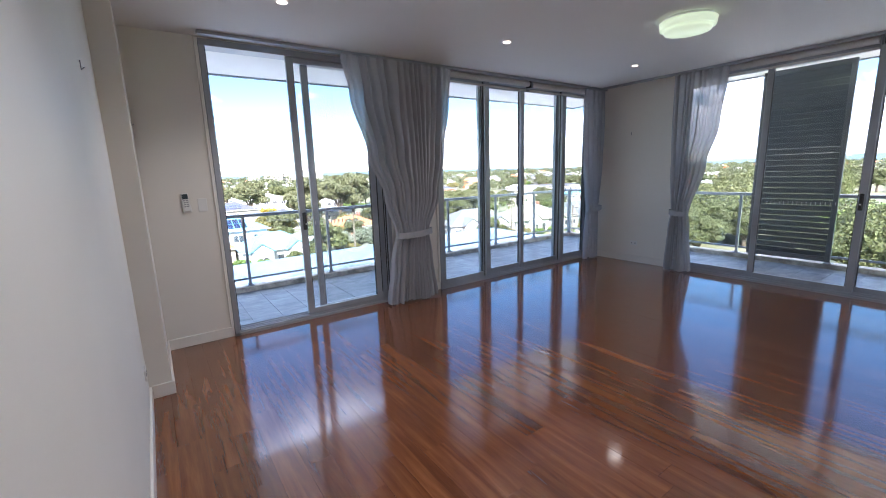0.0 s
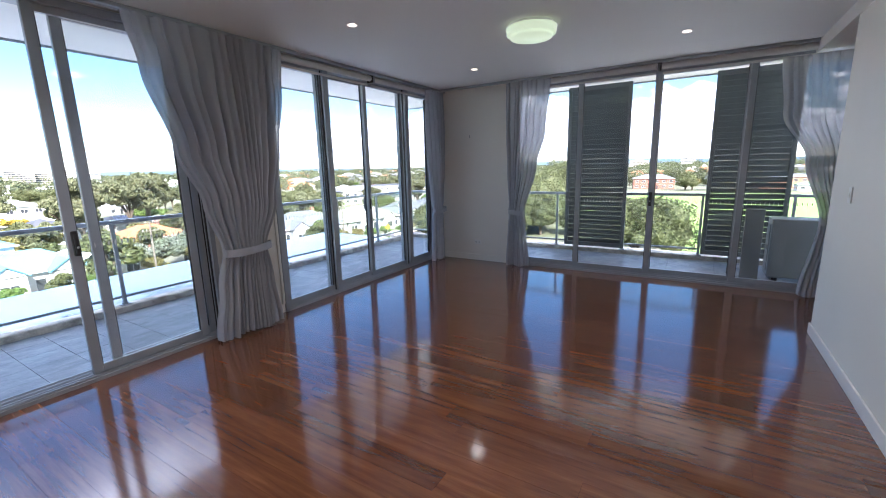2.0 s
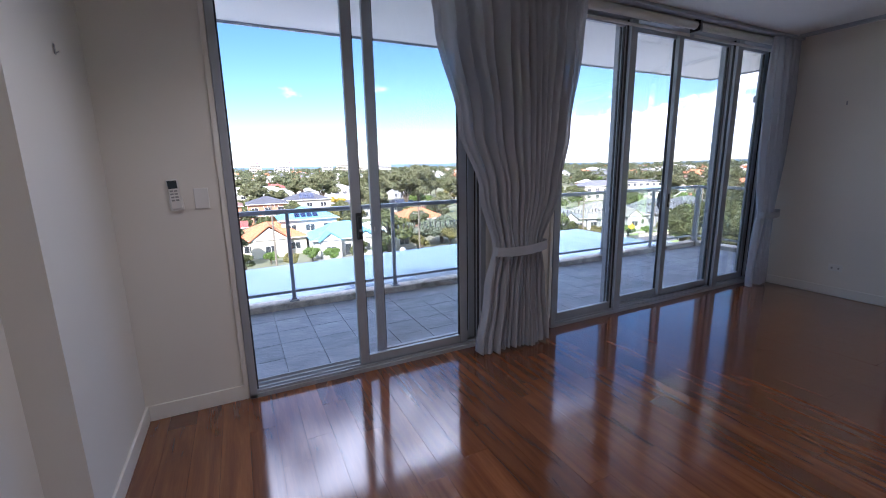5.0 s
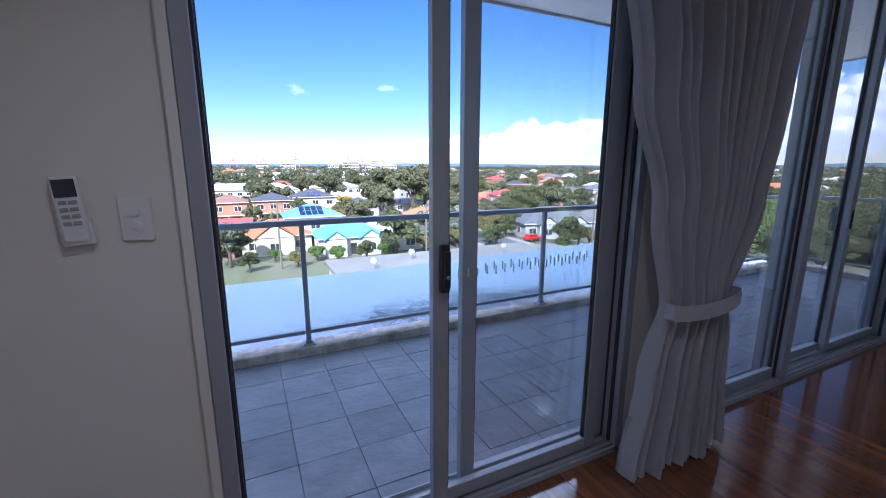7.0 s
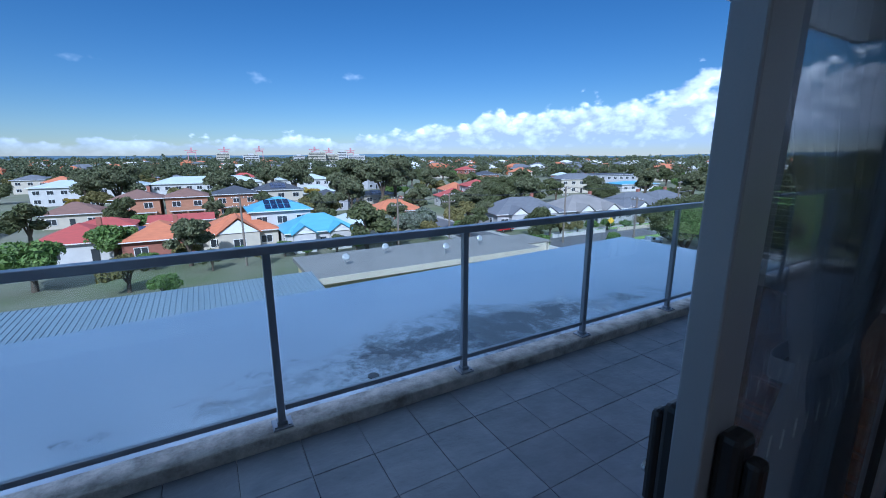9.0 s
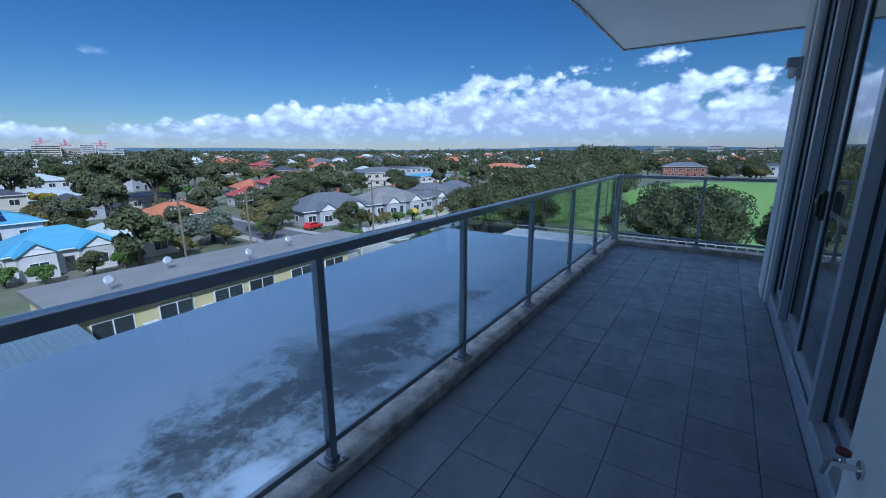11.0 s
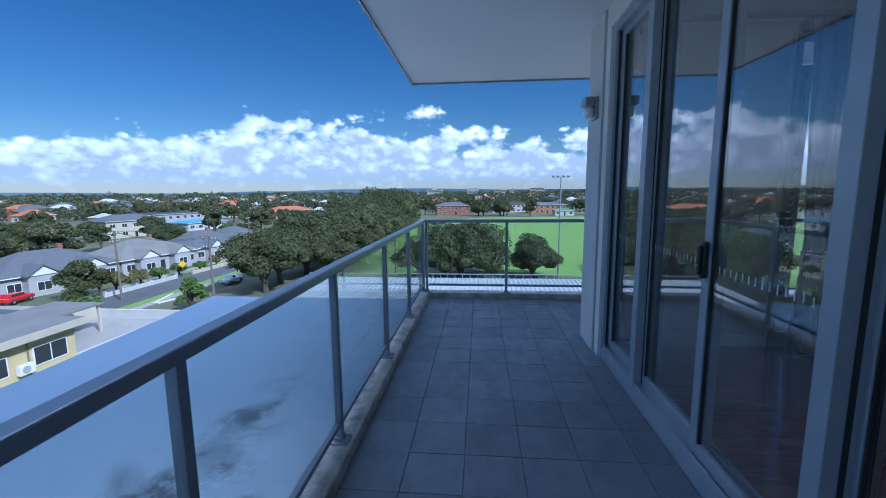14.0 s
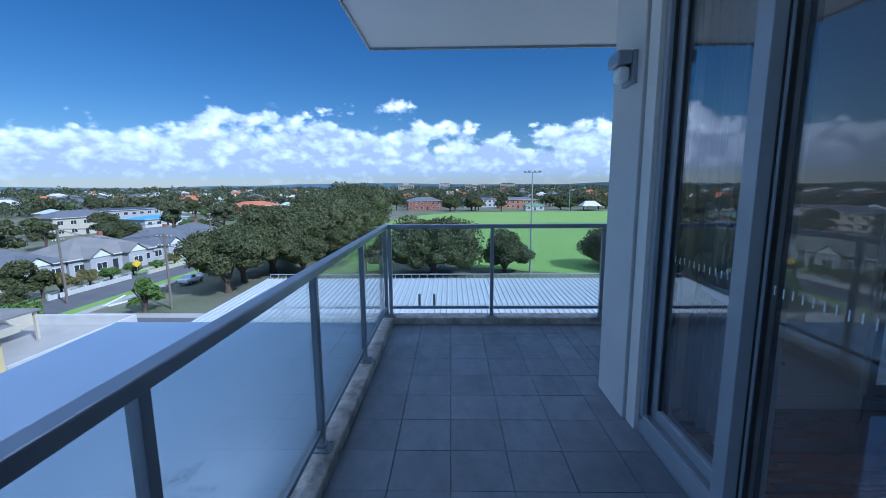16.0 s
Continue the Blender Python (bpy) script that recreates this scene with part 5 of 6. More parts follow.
def garden_wall(x0, y0, x1, y1, material, label):
    d = Vector((x1 - x0, y1 - y0))
    root = thing("garden_wall", label, "garden wall", "garden walls", pose(x0, y0, GZ, 0, 0, math.degrees(math.atan2(d.y, d.x))))
    n = max(2, int(d.length / 2.6))
    part("panel", bx(0, d.length, -0.08, 0.08, 0, 0.85), material, root)
    for i in range(n + 1):
        part("pillar", bx(d.length * i / n - 0.17, d.length * i / n + 0.17, -0.17, 0.17, 0, 1.05, bevel=0.02), material, root)


garden_wall(59, 58.6, 73, 57.8, M_WHITEW, "low white front garden wall with pillars")
garden_wall(77, 57.4, 90, 56.6, M_CREAM, "low cream front garden wall with pillars")
garden_wall(94, 56.4, 108, 55.6, M_BRICKR, "low brick front garden wall with pillars")

# --- poles, wires, towers, sign ---
def power_pole(x, y, h, rot, lamp=False):
    root = thing("power_pole", "weathered timber power pole with crossarms", "power pole", "power poles", pose(x, y, GZ, 0, 0, rot))
    part("pole", cyl(B(), (0, 0, -0.3), (0, 0, h), 0.17, 0.12), M_POLE, root)
    for z in (h - 0.4, h - 1.6):
        arm = part("crossarm", bx(-1.2, 1.2, -0.06, 0.06, z, z + 0.12), M_POLE, root)
        for xx in (-1.05, -0.5, 0.5, 1.05):
            part("insulator", cyl(B(), (xx, 0, z + 0.12), (xx, 0, z + 0.28), 0.045, seg=8), M_PLAST, arm)
    if lamp:
        part("lamp_arm", cyl(B(), (0, 0, h - 2.4), (0, -2.2, h - 2.0), 0.04), M_STEEL, root)
        part("lamp_head", bx(-0.12, 0.12, -2.6, -2.0, h - 2.08, h - 1.95, bevel=0.03), M_STEEL, root)
    return root


POLES = [(57.5, 54.5, 10.5), (55.5, 38.5, 10.0), (36, 60, 10), (4.5, 66.5, 10.5), (92, 54, 10.5), (28, 63.5, 9.5)]
for i, (x, y, h) in enumerate(POLES):
    power_pole(x, y, h, (10, 80, 5, 0, 10, 5)[i], i in (1, 4))


def wire(p, q, sag):
    cu = bpy.data.curves.new("wire", "CURVE")
    cu.dimensions, cu.bevel_depth = "3D", 0.022
    sp = cu.splines.new("POLY")
    sp.points.add(12)
    for k in range(13):
        a = Vector(p).lerp(Vector(q), k / 12)
        sp.points[k].co = (a.x, a.y, a.z - sag * 4 * (k / 12) * (1 - k / 12), 1)
    cu.materials.append(M_BLACK)
    return tagged(new("overhead_wire", cu), "thin black overhead wire between poles", "wire", "overhead wires")


for a, b in ((0, 1), (0, 2), (2, 5), (5, 3), (0, 4)):
    for o in (-0.9, 0.9):
        p, q = POLES[a], POLES[b]
        wire((p[0] + o * 0.6, p[1] + o * 0.6, GZ + p[2]), (q[0] + o * 0.6, q[1] + o * 0.6, GZ + q[2]), 0.9)


def light_tower(x, y, h):
    root = thing("light_tower", "tall slim floodlight mast by the playing field", "floodlight mast", "floodlight masts", pose(x, y, GZ))
    part("mast", cyl(B(), (0, 0, -0.2), (0, 0, h), 0.2, 0.1), M_STEEL, root)
    part("crossarm", bx(-0.08, 0.08, -1.5, 1.5, h - 0.05, h + 0.08), M_STEEL, root)
    for yy in (-1.3, -0.5, 0.5, 1.3):
        part("floodlight", bx(-0.25, 0.25, yy - 0.25, yy + 0.25, h + 0.08, h + 0.35, bevel=0.05), M_GREYW, root)


light_tower(78, -13.2, 18.2)
light_tower(208, 36.5, 17)
light_tower(255, -70, 17)
root = thing("road_sign", "yellow diamond warning sign on a post", "road sign", "", pose(74.5, 57.5, GZ))
part("post", cyl(B(), (0, 0, 0), (0, 0, 2.4), 0.04), M_STEEL, root)
bm = bx(-0.5, 0.5, -0.02, 0.02, -0.5, 0.5)
bmesh.ops.rotate(bm, cent=(0, 0, 0), matrix=Matrix.Rotation(radians(45), 3, "Y"), verts=bm.verts)
bmesh.ops.rotate(bm, cent=(0, 0, 0), matrix=Matrix.Rotation(radians(-40), 3, "Z"), verts=bm.verts)
bmesh.ops.translate(bm, vec=(0, 0, 2.6), verts=bm.verts)
part("sign_plate", bm, surface("sign_yellow", (0.75, 0.48, 0.02), rough=0.5), root)
root = thing("marquee", "white peaked marquee beside the field", "marquee", "", pose(266, -86, GZ))
raw("canopy", [(-5, -6, 3), (5, -6, 3), (5, 6, 3), (-5, 6, 3), (0, -3, 6), (0, 3, 6)], [(0, 1, 4), (1, 2, 5, 4), (2, 3, 5), (3, 0, 4, 5)], M_WHITEW, root)
for xx in (-4.8, 4.8):
    for yy in (-5.8, 5.8):
        part("column", cyl(B(), (xx, yy, 0), (xx, yy, 3), 0.08), M_STEEL, root)


# --- trees ---
def leaf_cards(rs, centres, radii, n, size):
    """Many bent leaf sprays on the skins of overlapping lobes."""
    w = radii ** 2
    pick = rs.choice(len(centres), n, p=w / w.sum())
    d = rs.normal(size=(n, 3))
    d /= np.linalg.norm(d, axis=1)[:, None]
    d[:, 2] = np.where(d[:, 2] < -0.35, -d[:, 2], d[:, 2])
    rad = radii[pick] * rs.uniform(0.78, 1.10, n)
    c = centres[pick] + d * rad[:, None] * np.array([1, 1, 0.82])
    t = rs.normal(size=(n, 3))
    nrm = d + 0.75 * t
    nrm /= np.linalg.norm(nrm, axis=1)[:, None]
    a = np.cross(nrm, rs.normal(size=(n, 3)))
    a /= np.linalg.norm(a, axis=1)[:, None]
    b = np.cross(nrm, a)
    s = size * rs.uniform(0.55, 1.35, n)[:, None]
    v = np.stack([c - a * s, c - b * s * 0.55 + nrm * s * 0.25, c + a * s, c + b * s * 0.55 + nrm * s * 0.25], 1)
    return v.reshape(-1, 3)


def crown_mesh(seed, radius, height, base, lobes, n, size, material, name):
    rs = np.random.RandomState(seed)
    cs, rr = [], []
    for i in range(lobes):
        a, q = rs.uniform(0, 6.283), rs.uniform(0.15, 0.72) * radius
        top = 1 - (q / radius) ** 2 * 0.75
        z = base + (height - base) * (0.07 + 0.69 * top * rs.uniform(0.22, 1.0))
        cs.append((q * math.cos(a), q * math.sin(a), z))
        rr.append(radius * rs.uniform(0.16, 0.38))
    cs, rr = np.array(cs), np.array(rr)
    v = leaf_cards(rs, cs, rr, n, size)
    verts = [tuple(p) for p in v]
    faces = [(4 * i, 4 * i + 1, 4 * i + 2, 4 * i + 3) for i in range(n)]
    # shaded inner masses, rough and smaller than the leaf skin
    bm = bmesh.new()
    for c, r in zip(cs, rr):
        res = bmesh.ops.create_icosphere(bm, subdivisions=2, radius=r * 0.70, matrix=Matrix.Translation(tuple(c)) @ Matrix.Diagonal((1, 1, 0.8, 1)))
        for p in res["verts"]:
            off = p.co - Vector(tuple(c))
            p.co = Vector(tuple(c)) + off * (1 + 0.35 * noise.noise(p.co * (1.4 / max(r, 0.5)) * 2))
    bm.verts.index_update()
    k = len(verts)
    verts += [tuple(p.co) for p in bm.verts]
    faces += [tuple(p.index + k for p in f.verts) for f in bm.faces]
    bm.free()
    me = bpy.data.meshes.new(name)
    me.from_pydata(verts, [], faces)
    me.materials.append(material)
    return me


def trunk_mesh(seed, radius, height, base, name):
    rg = random.Random(seed)
    bm = B()
    tr = 0.05 * radius + 0.12
    cyl(bm, (0, 0, -0.3), (0.1, 0.05, base), tr * 1.2, tr * 0.85, 10)
    for i in range(6):
        a = i * 1.05 + rg.uniform(-0.3, 0.3)
        q = radius * rg.uniform(0.3, 0.6)
        z = base + (height - base) * rg.uniform(0.3, 0.6)
        mid = (q * 0.4 * math.cos(a), q * 0.4 * math.sin(a), base + (z - base) * 0.55)
        cyl(bm, (0.1, 0.05, base * 0.85), mid, tr * 0.6, tr * 0.4, 7)
        cyl(bm, mid, (q * math.cos(a), q * math.sin(a), z), tr * 0.4, tr * 0.15, 7)
    return mesh_of(bm, M_BARK, name)


KINDS = {}


def tree(kind, x, y, s=1.0, rot=0.0):
    """kind: name of a tree form; each form is modelled once and shared."""
    spec = FORMS[kind]
    if kind not in KINDS:
        seed, radius, height, base, lobes, n, size, leaf = spec[:8]
        KINDS[kind] = (crown_mesh(seed, radius, height, base, lobes, n, size, M_LEAF[leaf], "crown"), trunk_mesh(seed, radius, height, base, "trunk"))
    root = thing("tree", spec[8], "tree", "trees", pose(x, y, GZ, 0, 0, rot) @ Matrix.Diagonal((s, s, s, 1)))
    for nm, me in zip(("crown", "trunk"), KINDS[kind]):
        o = new(nm, me)
        o.parent = root
    return root


FORMS = {
    "fig": (1, 8.0, 10.0, 1.0, 60, 22000, 0.22, 0, "broad dark green fig tree with a spreading crown"),
    "fig_b": (2, 6.5, 9.0, 1.0, 44, 14000, 0.20, 0, "rounded dark green fig tree at the field edge"),
    "street": (3, 6.0, 11.0, 1.6, 38, 11000, 0.21, 0, "dense dark green street tree"),
    "gum": (4, 6.5, 15.0, 4.0, 18, 4200, 0.36, 1, "tall grey-green gum tree with an open crown"),
    "gum_b": (5, 5.0, 12.0, 3.2, 13, 2600, 0.38, 1, "grey-green gum tree among houses"),
    "bright": (6, 3.6, 6.0, 1.3, 11, 1700, 0.30, 2, "bright green garden tree"),
    "olive": (7, 4.6, 8.0, 1.8, 12, 1800, 0.36, 3, "olive green garden tree"),
    "yellow": (8, 3.6, 7.0, 1.6, 9, 1400, 0.32, 4, "yellow autumn tree among houses"),
    "blossom": (9, 4.6, 6.0, 1.2, 14, 3200, 0.26, 5, "pale flowering tree with whitish crown"),
    "dark": (10, 4.6, 9.5, 2.0, 12, 1800, 0.36, 0, "dark green garden tree"),
    "cone": (11, 2.6, 6.0, 0.5, 12, 2200, 0.24, 2, "fresh green bushy conifer by the street"),
}
SPOTS = [("fig", 77, 4.6, 1.18, 0), ("fig_b", 78, -8.6, 0.92, 40), ("fig", 82, -30, 0.9, 70), ("fig_b", 78, -48, 1.0, 10), ("fig_b", 96, 20, 0.8, 100),
         ("street", 64, 35.5, 1.1, 0), ("street", 71, 36.5, 1.15, 80), ("fig_b", 79, 35, 1.4, 30), ("street", 88, 33.5, 1.25, 160), ("fig", 98, 34, 1.4, 200),
         ("street", 110, 33, 1.4, 20), ("fig", 122, 33, 1.55, 120), ("street", 135, 34, 1.45, 60), ("fig", 150, 36, 1.7, 10), ("fig", 188, 43, 2.0, 50), ("fig_b", 168, 40, 1.9, 90),
         ("street", 76, 28, 0.85, 10), ("street", 92, 26.5, 0.8, 130), ("cone", 54, 41, 0.95, 0), ("bright", 44, 47, 0.8, 0),
         ("gum", -22, 152, 1.1, 30), ("gum", -30, 158, 1.0, 130), ("gum", 50, 126, 1.25, 0), ("gum", 58, 134, 1.3, 90), ("gum", 44, 133, 1.2, 200), ("gum_b", 40, 140, 1.1, 20), ("gum", 62, 92, 0.62, 0), ("gum_b", 54, 88, 0.7, 50),
         ("blossom", 32.5, 73, 1.0, 0), ("blossom", 38, 75, 1.1, 60), ("dark", 44, 66, 0.6, 0), ("olive", 48, 77, 0.8, 30), ("dark", 53, 76, 0.6, 90), ("bright", 10.5, 70, 0.5, 0), ("bright", 24.5, 71, 0.4, 40),
         ("bright", -0.5, 93, 0.7, 0), ("dark", 23, 89, 0.6, 50), ("olive", 35, 87, 0.65, 10), ("bright", -13, 92, 0.6, 90), ("bright", 13.5, 67.5, 0.5, 10), ("gum_b", 37, 85, 0.6, 200), ("gum_b", 1.5, 110, 0.6, 20), ("bright", 13, 112, 0.8, 60), ("dark", 27, 121, 0.8, 10), ("olive", 14, 122, 0.6, 90), ("dark", 62, 83, 0.8, 10), ("olive", 57, 86, 0.8, 80), ("olive", -3, 73, 0.5, 10), ("bright", 4, 72, 0.4, 60), ("dark", 18, 66, 0.45, 10), ("bright", 22, 68, 0.5, 30), ("olive", 30, 68.5, 0.5, 90), ("bright", -8, 71, 0.5, 20), ("dark", 0, 66, 0.4, 0), ("olive", 7, 66.5, 0.4, 45), ("bright", 45.5, 71, 0.6, 0), ("olive", 37.5, 70, 0.6, 100),
         ("olive", 45, 108, 0.8, 20), ("bright", 14, 101, 0.7, 10), ("dark", 5, 104, 0.6, 60), ("gum_b", 24, 98, 0.75, 0), ("bright", -12, 107, 0.8, 30), ("olive", 41, 77, 0.6, 0), ("dark", 11, 93, 0.6, 300), ("gum_b", 11.5, 147, 0.9, 0), ("gum", 30, 165, 1.15, 10),
         ("dark", 5, 140, 0.9, 20), ("olive", -5, 145, 0.9, 70), ("gum_b", 46, 150, 1.0, 0), ("dark", 52, 108, 0.8, 0), ("dark", 68, 100, 0.9, 0), ("gum_b", 75, 104, 0.9, 40), ("olive", 82, 92, 0.8, 0), ("dark", 90, 100, 1.0, 0),
         ("dark", 72, 84, 0.6, 0), ("gum_b", 58, 80, 0.55, 30), ("bright", 31, 92, 0.6, 0), ("yellow", 33, 152, 1.0, 0), ("bright", -13, 80, 1.1, 0), ("bright", -19, 66, 1.2, 30), ("olive", -9, 60, 0.7, 0), ("bright", -5, 55, 0.55, 80), ("bright", 18, 104, 0.9, 0), ("gum_b", 29, 108, 0.7, 0),
         ("dark", 58, 61.5, 0.75, 0), ("olive", 62.5, 60, 0.55, 90), ("bright", 71, 59.5, 0.5, 200), ("dark", 93, 57.5, 0.5, 40), ("bright", 80, 58, 0.42, 100), ("dark", 60, 60.5, 0.55, 0), ("olive", 68, 60.5, 0.45, 20), ("bright", 76, 59.5, 0.5, 0), ("dark", 54, 57.5, 0.45, 10), ("olive", 86, 58.5, 0.4, 10), ("gum_b", 50, 99, 0.8, 10), ("dark", 112, 56, 0.8, 10), ("street", 128, 56, 0.9, 10),
         ("dark", 262, -30, 1.2, 0), ("fig_b", 268, 2, 1.15, 0), ("fig_b", 272, -12, 1.25, 40), ("dark", 280, 38, 1.3, 0), ("fig", 290, -105, 1.0, 0), ("fig_b", 275, -70, 0.9, 0), ("olive", 276, -95, 1.2, 0)]
for k, x, y, s, r in SPOTS:
    tree(k, x, y, s, r)
rng = random.Random(8)
scatter = []
for _ in range(9000):
    a = radians(rng.uniform(-18, 116))
    r = 60 + 360 * rng.random() ** 0.9
    x, y = r * math.cos(a), r * math.sin(a)
    if (y < 57 and x < 268) or any(math.hypot(x - t[0], y - t[1]) < t[2] + 1.0 for t in taken) or abs(x - (47 + (y - 20) * 0.053)) < 8:
        continue
    if math.hypot(x - 12, y - 60) < 60 and rng.random() < 0.45:
        continue
    k = rng.choice(("gum_b", "olive", "dark", "bright", "olive", "dark", "gum_b", "street", "yellow" if rng.random() < 0.25 else "dark"))
    scatter.append((r, k, x, y, rng.uniform(0.6, 1.15), rng.uniform(0, 360)))
    if len(scatter) >= 410:
        break
scatter.sort()
for r, k, x, y, s, a in scatter[:230]:
    tree(k, x, y, s, a)


def joined_trees(rows, leaf):
    """The farther garden trees, too many to count, in one mesh a leaf colour."""
    verts, faces, k = [], [], 0
    face_lists = {kd: [tuple(p.vertices) for p in KINDS[kd][0].polygons] for kd in {q[1] for q in rows}}
    for r, kind, x, y, s, a in rows:
        me = KINDS[kind][0]
        co = np.empty(len(me.vertices) * 3)
        me.vertices.foreach_get("co", co)
        co = co.reshape(-1, 3) * s
        c, sn = math.cos(radians(a)), math.sin(radians(a))
        co = np.stack([co[:, 0] * c - co[:, 1] * sn + x, co[:, 0] * sn + co[:, 1] * c + y, co[:, 2] + GZ], 1)
        verts.append(co)
        faces += [tuple(i + k for i in f) for f in face_lists[kind]]
        k += len(co)
    if verts:
        ob = raw("garden_trees", np.concatenate(verts).tolist(), faces, M_LEAF[leaf])
        tagged(ob, "dense garden trees among the farther houses", "trees", "", "stuff")


for leaf in range(6):
    joined_trees([t for t in scatter[230:410] if FORMS[t[1]][7] == leaf and t[1] in KINDS], leaf)

# far canopy and far roofs: uncountable
rs = np.random.RandomState(3)


def far_canopy():
    """Distant crowns, each a few lobes of leaf sprays that grow coarser with distance."""
    n = 5200
    ang = np.radians(rs.uniform(-50, 130, n))
    rad = 330 + 2300 * rs.random_sample(n) ** 1.5
    ok = ~((rad * np.sin(ang) < 57) & (rad * np.cos(ang) < 300))
    ang, rad = ang[ok], rad[ok]
    verts = []
    for a, r in zip(ang, rad):
        s = rs.uniform(3.0, 5.6) * (1 + r / 2500)
        h = s * rs.uniform(0.9, 1.35)
        c = np.array([r * math.cos(a), r * math.sin(a), GZ + h * 0.7])
        lobes = c + rs.normal(size=(5, 3)) * np.array([s * 0.55, s * 0.55, h * 0.35])
        near = r < 900
        verts.append(leaf_cards(rs, lobes, s * rs.uniform(0.45, 0.8, 5), 130 if near else 48, s * (0.17 if near else 0.30)))
    v = np.concatenate(verts)
    f = np.arange(len(v)).reshape(-1, 4)
    ob = raw("far_trees", v.tolist(), f.tolist(), leaves("far_leaves", (0.065, 0.088, 0.045), (0.12, 0.125, 0.06), 0.5))
    return tagged(ob, "continuous canopy of distant suburban trees", "trees", "", "stuff")


far_canopy()


def far_roofs(material, seed, name):
    r2 = np.random.RandomState(seed)
    verts, faces = [], []
    for _ in range(210):
        a, r = radians(r2.uniform(-45, 125)), 380 + 1500 * r2.random_sample() ** 1.3
        x, y = r * math.cos(a), r * math.sin(a)
        if y < 60 and x < 330:
            continue
        w, d, h = r2.uniform(5, 9), r2.uniform(4, 7), r2.uniform(4.5, 8)
        k = len(verts)
        verts += [(x - w, y - d, GZ), (x + w, y - d, GZ), (x + w, y + d, GZ), (x - w, y + d, GZ), (x - w, y - d, GZ + h), (x + w, y - d, GZ + h), (x + w, y + d, GZ + h), (x - w, y + d, GZ + h), (x - w * 0.5, y, GZ + h + 2.4), (x + w * 0.5, y, GZ + h + 2.4)]
        faces += [tuple(i + k for i in f) for f in ((0, 1, 5, 4), (1, 2, 6, 5), (2, 3, 7, 6), (3, 0, 4, 7), (4, 5, 9, 8), (6, 7, 8, 9), (5, 6, 9), (7, 4, 8))]
    return tagged(raw(name, verts, faces, material), "far house roofs scattered among the canopy", "houses", "", "stuff")


far_roofs(M_RTERRA, 1, "far_houses")
far_roofs(M_WHITEW, 2, "far_houses")
far_roofs(M_RGREY, 3, "far_houses")

# distant blocks, cranes, hills
rng = random.Random(12)


def block(x, y, w, h, floors, material, label):
    root = thing("apartment_block", label, "building", "distant blocks", pose(x, y, GZ, 0, 0, math.degrees(math.atan2(y, x)) - 90))
    part("wall", bx(-w / 2, w / 2, -8, 8, 0, h), material, root)
    for i in range(floors):
        z = h * (i + 0.35) / floors
        part("window_band", bx(-w / 2 + 1, w / 2 - 1, -8.15, -8, z, z + h / floors * 0.45), M_WIN, root)
    part("roof_plant", bx(-w / 6, w / 6, -3, 3, h, h + 3), M_GREYW, root)


for x, y, w, h, fl in ((205, 870, 34, 32, 8), (238, 880, 26, 27, 7), (175, 900, 22, 24, 6), (265, 900, 20, 34, 8), (90, 950, 30, 26, 6), (40, 980, 24, 30, 7), (330, 1000, 40, 25, 6), (1100, 120, 40, 26, 6), (1150, 20, 30, 30, 7), (1080, -60, 50, 24, 5), (1000, 260, 36, 24, 5), (1200, -160, 40, 30, 6)):
    block(x, y, w, h * 0.78, fl, rng.choice((M_WHITEW, M_CREAM, M_WHITEW)), "distant pale apartment block on the skyline")
M_CRANE = surface("crane_paint", (0.5, 0.24, 0.25), (0.45, 0.22, 0.23), rough=0.6)


def crane(x, y, h):
    root = thing("harbour_crane", "distant red harbour crane on the skyline", "crane", "harbour cranes", pose(x, y, GZ))
    for dx in (-9, 9):
        part("leg", bx(dx - 0.7, dx + 0.7, -1, 1, 0, h * 0.72), M_CRANE, root)
    part("portal_beam", bx(-10, 10, -2, 2, h * 0.66, h * 0.74), M_CRANE, root)
    part("boom", bx(-2, 2, -2, 2, h * 0.72, h), M_CRANE, root)
    part("jib", bx(-16, 14, -1.5, 1.5, h * 0.80, h * 0.84), M_CRANE, root)


for x, y, h in ((300, 1300, 62), (345, 1310, 58), (60, 1350, 60), (150, 1340, 64), (-20, 1330, 56), (420, 1330, 58)):
    crane(x, y, h * 0.75)


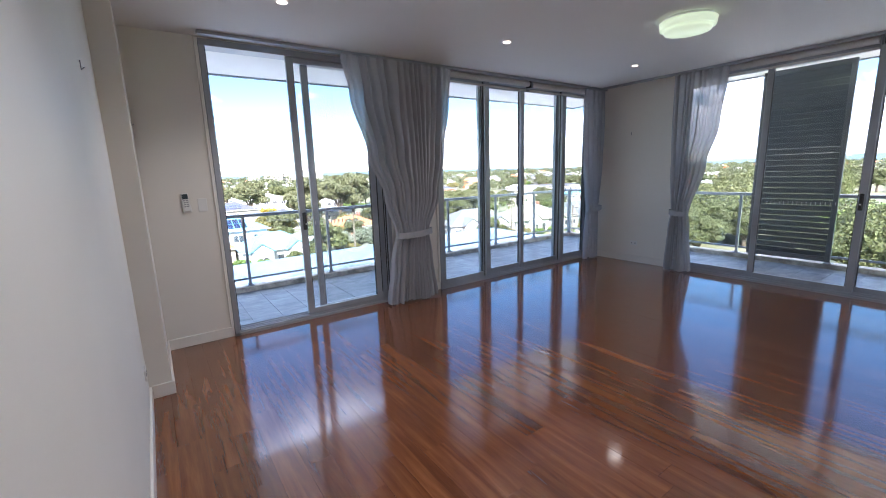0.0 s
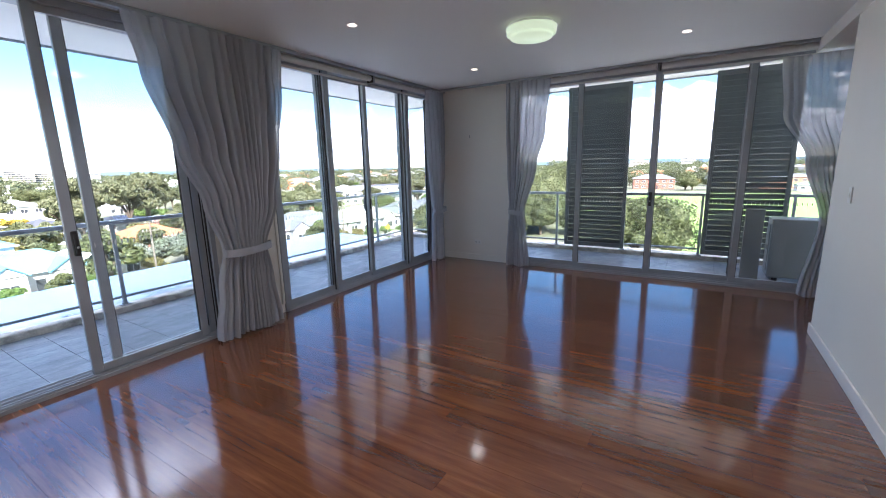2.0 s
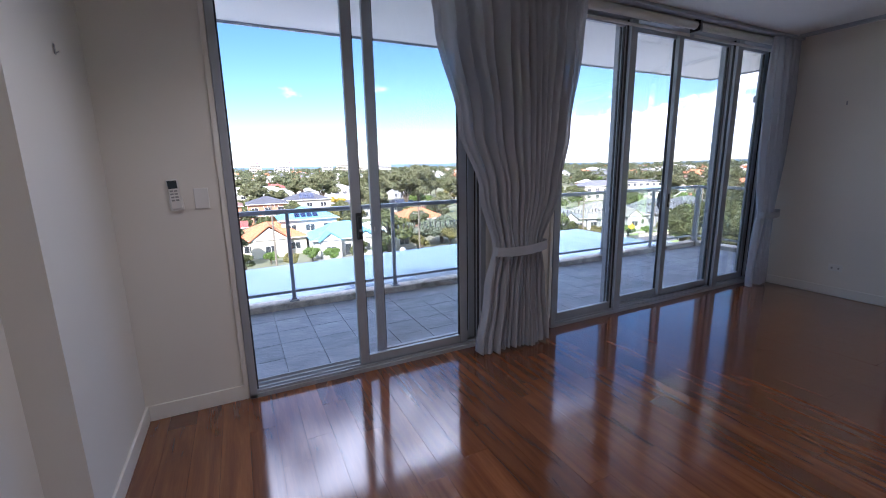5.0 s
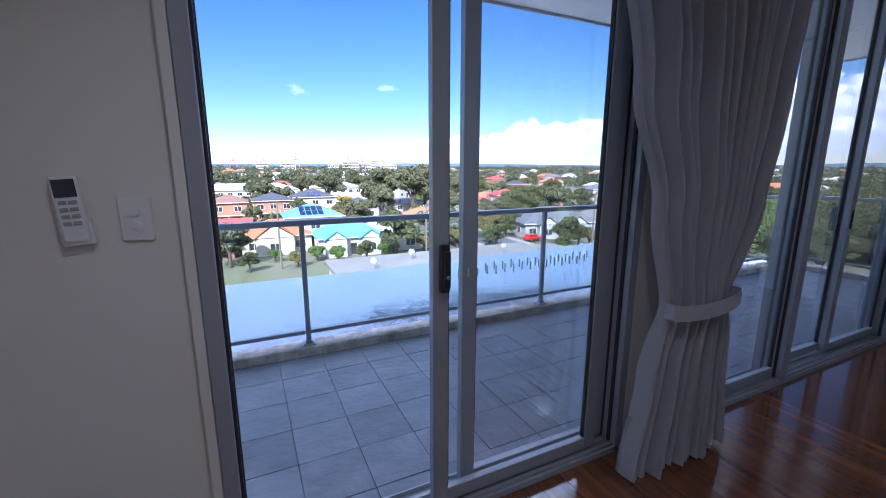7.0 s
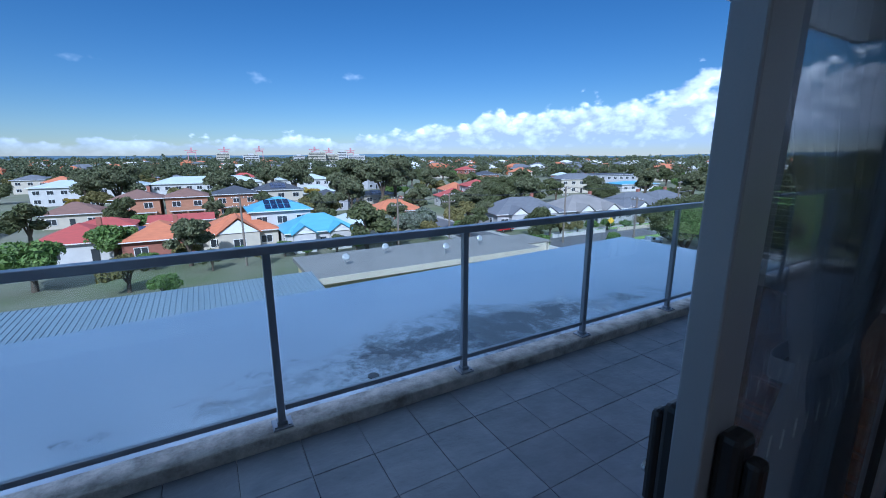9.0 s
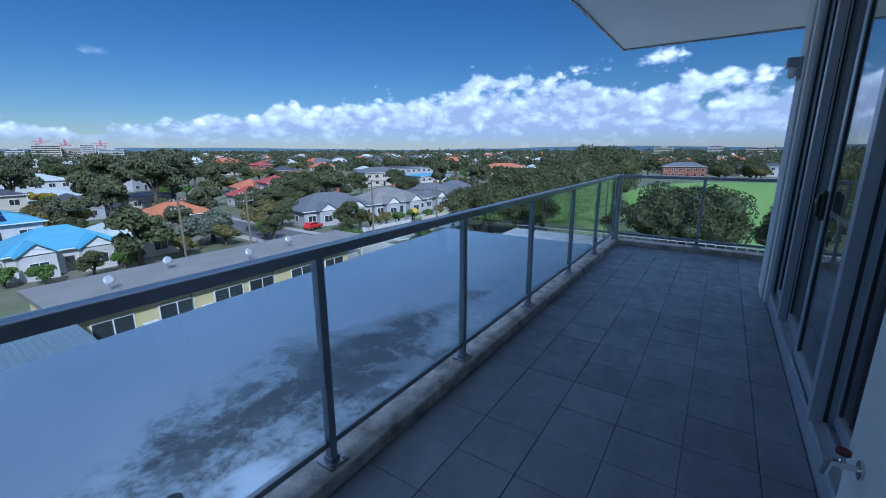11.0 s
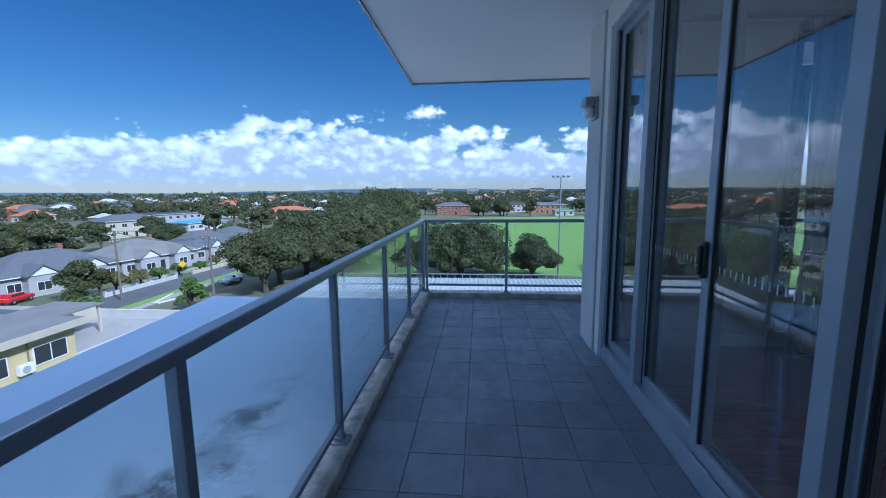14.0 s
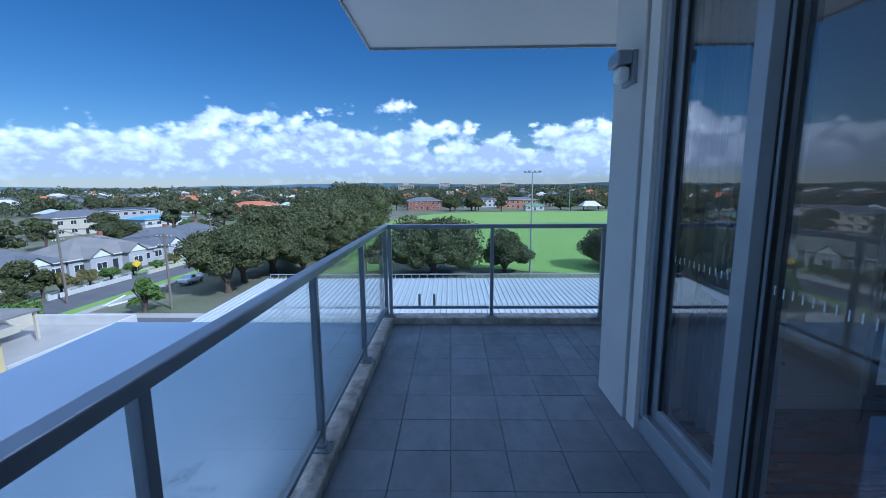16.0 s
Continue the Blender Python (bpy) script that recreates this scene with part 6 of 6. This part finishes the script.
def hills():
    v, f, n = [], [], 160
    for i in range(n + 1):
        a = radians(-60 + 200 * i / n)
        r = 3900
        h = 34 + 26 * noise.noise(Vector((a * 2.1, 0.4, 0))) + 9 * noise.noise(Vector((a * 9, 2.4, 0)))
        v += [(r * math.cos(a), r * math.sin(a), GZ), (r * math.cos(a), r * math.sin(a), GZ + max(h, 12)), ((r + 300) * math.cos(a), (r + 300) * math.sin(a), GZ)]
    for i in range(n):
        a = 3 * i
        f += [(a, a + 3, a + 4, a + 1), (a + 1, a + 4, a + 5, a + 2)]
    return tagged(raw("backdrop", v, f, M_HAZEHILL), "low hills along the horizon, coloured blue-grey for distance haze", "hills", "", "structure")


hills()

# ---- floor boards and balcony tiles, piece by piece ----
rng = random.Random(5)
BW, BL = 0.137, 1.86
x = -0.70
while x < 5.62:
    x1 = min(x + BW, 5.63)
    y = -7.2 - rng.uniform(0, BL)
    while y < -0.02:
        y0, y1 = max(y, -7.2), min(y + BL, -0.006)
        if y1 - y0 > 0.02:
            bm = bx(-(x1 - x) / 2 + 0.0006, (x1 - x) / 2 - 0.0006, -(y1 - y0) / 2 + 0.0005, (y1 - y0) / 2 - 0.0005, -0.014, 0.0)
            ob = part("floor_board", bm, M_PLANK, floor)
            ob.matrix_basis = pose((x + x1) / 2, (y0 + y1) / 2, rng.uniform(-0.0005, 0.0), rng.uniform(-0.03, 0.03), rng.uniform(-0.12, 0.12), 0)
        y += BL
    x += BW

slab = bpy.data.objects["balcony_slab"]
PITCH = 0.3155
tile_meshes = {}


def tile(x0, x1, y0, y1):
    key = (round(x1 - x0, 3), round(y1 - y0, 3))
    if key not in tile_meshes:
        w, d = key[0] / 2 - 0.0017, key[1] / 2 - 0.0017
        tile_meshes[key] = mesh_of(bx(-w, w, -d, d, -0.012, 0.012, bevel=0.0015), M_TILE, "tile")
    ob = new("tile", tile_meshes[key])
    ob.parent = slab
    ob.matrix_basis = pose((x0 + x1) / 2, (y0 + y1) / 2, -0.0955 + rng.uniform(-0.0008, 0.0008), rng.uniform(-0.12, 0.12), rng.uniform(-0.12, 0.12), 0)


def cells(lo, hi, origin):
    k = math.floor((lo - origin) / PITCH)
    out = []
    while origin + k * PITCH < hi - 0.02:
        a, b = max(lo, origin + k * PITCH), min(hi, origin + (k + 1) * PITCH)
        if b - a > 0.02:
            out.append((a, b))
        k += 1
    return out


for a in cells(-2.2, 7.49, 4.685):
    for b in cells(0.150, 1.92, 1.61):
        tile(*a, *b)
for a in cells(6.05, 7.49, 4.685):
    for b in cells(-5.6, 0.150, 1.61):
        tile(*a, *b)
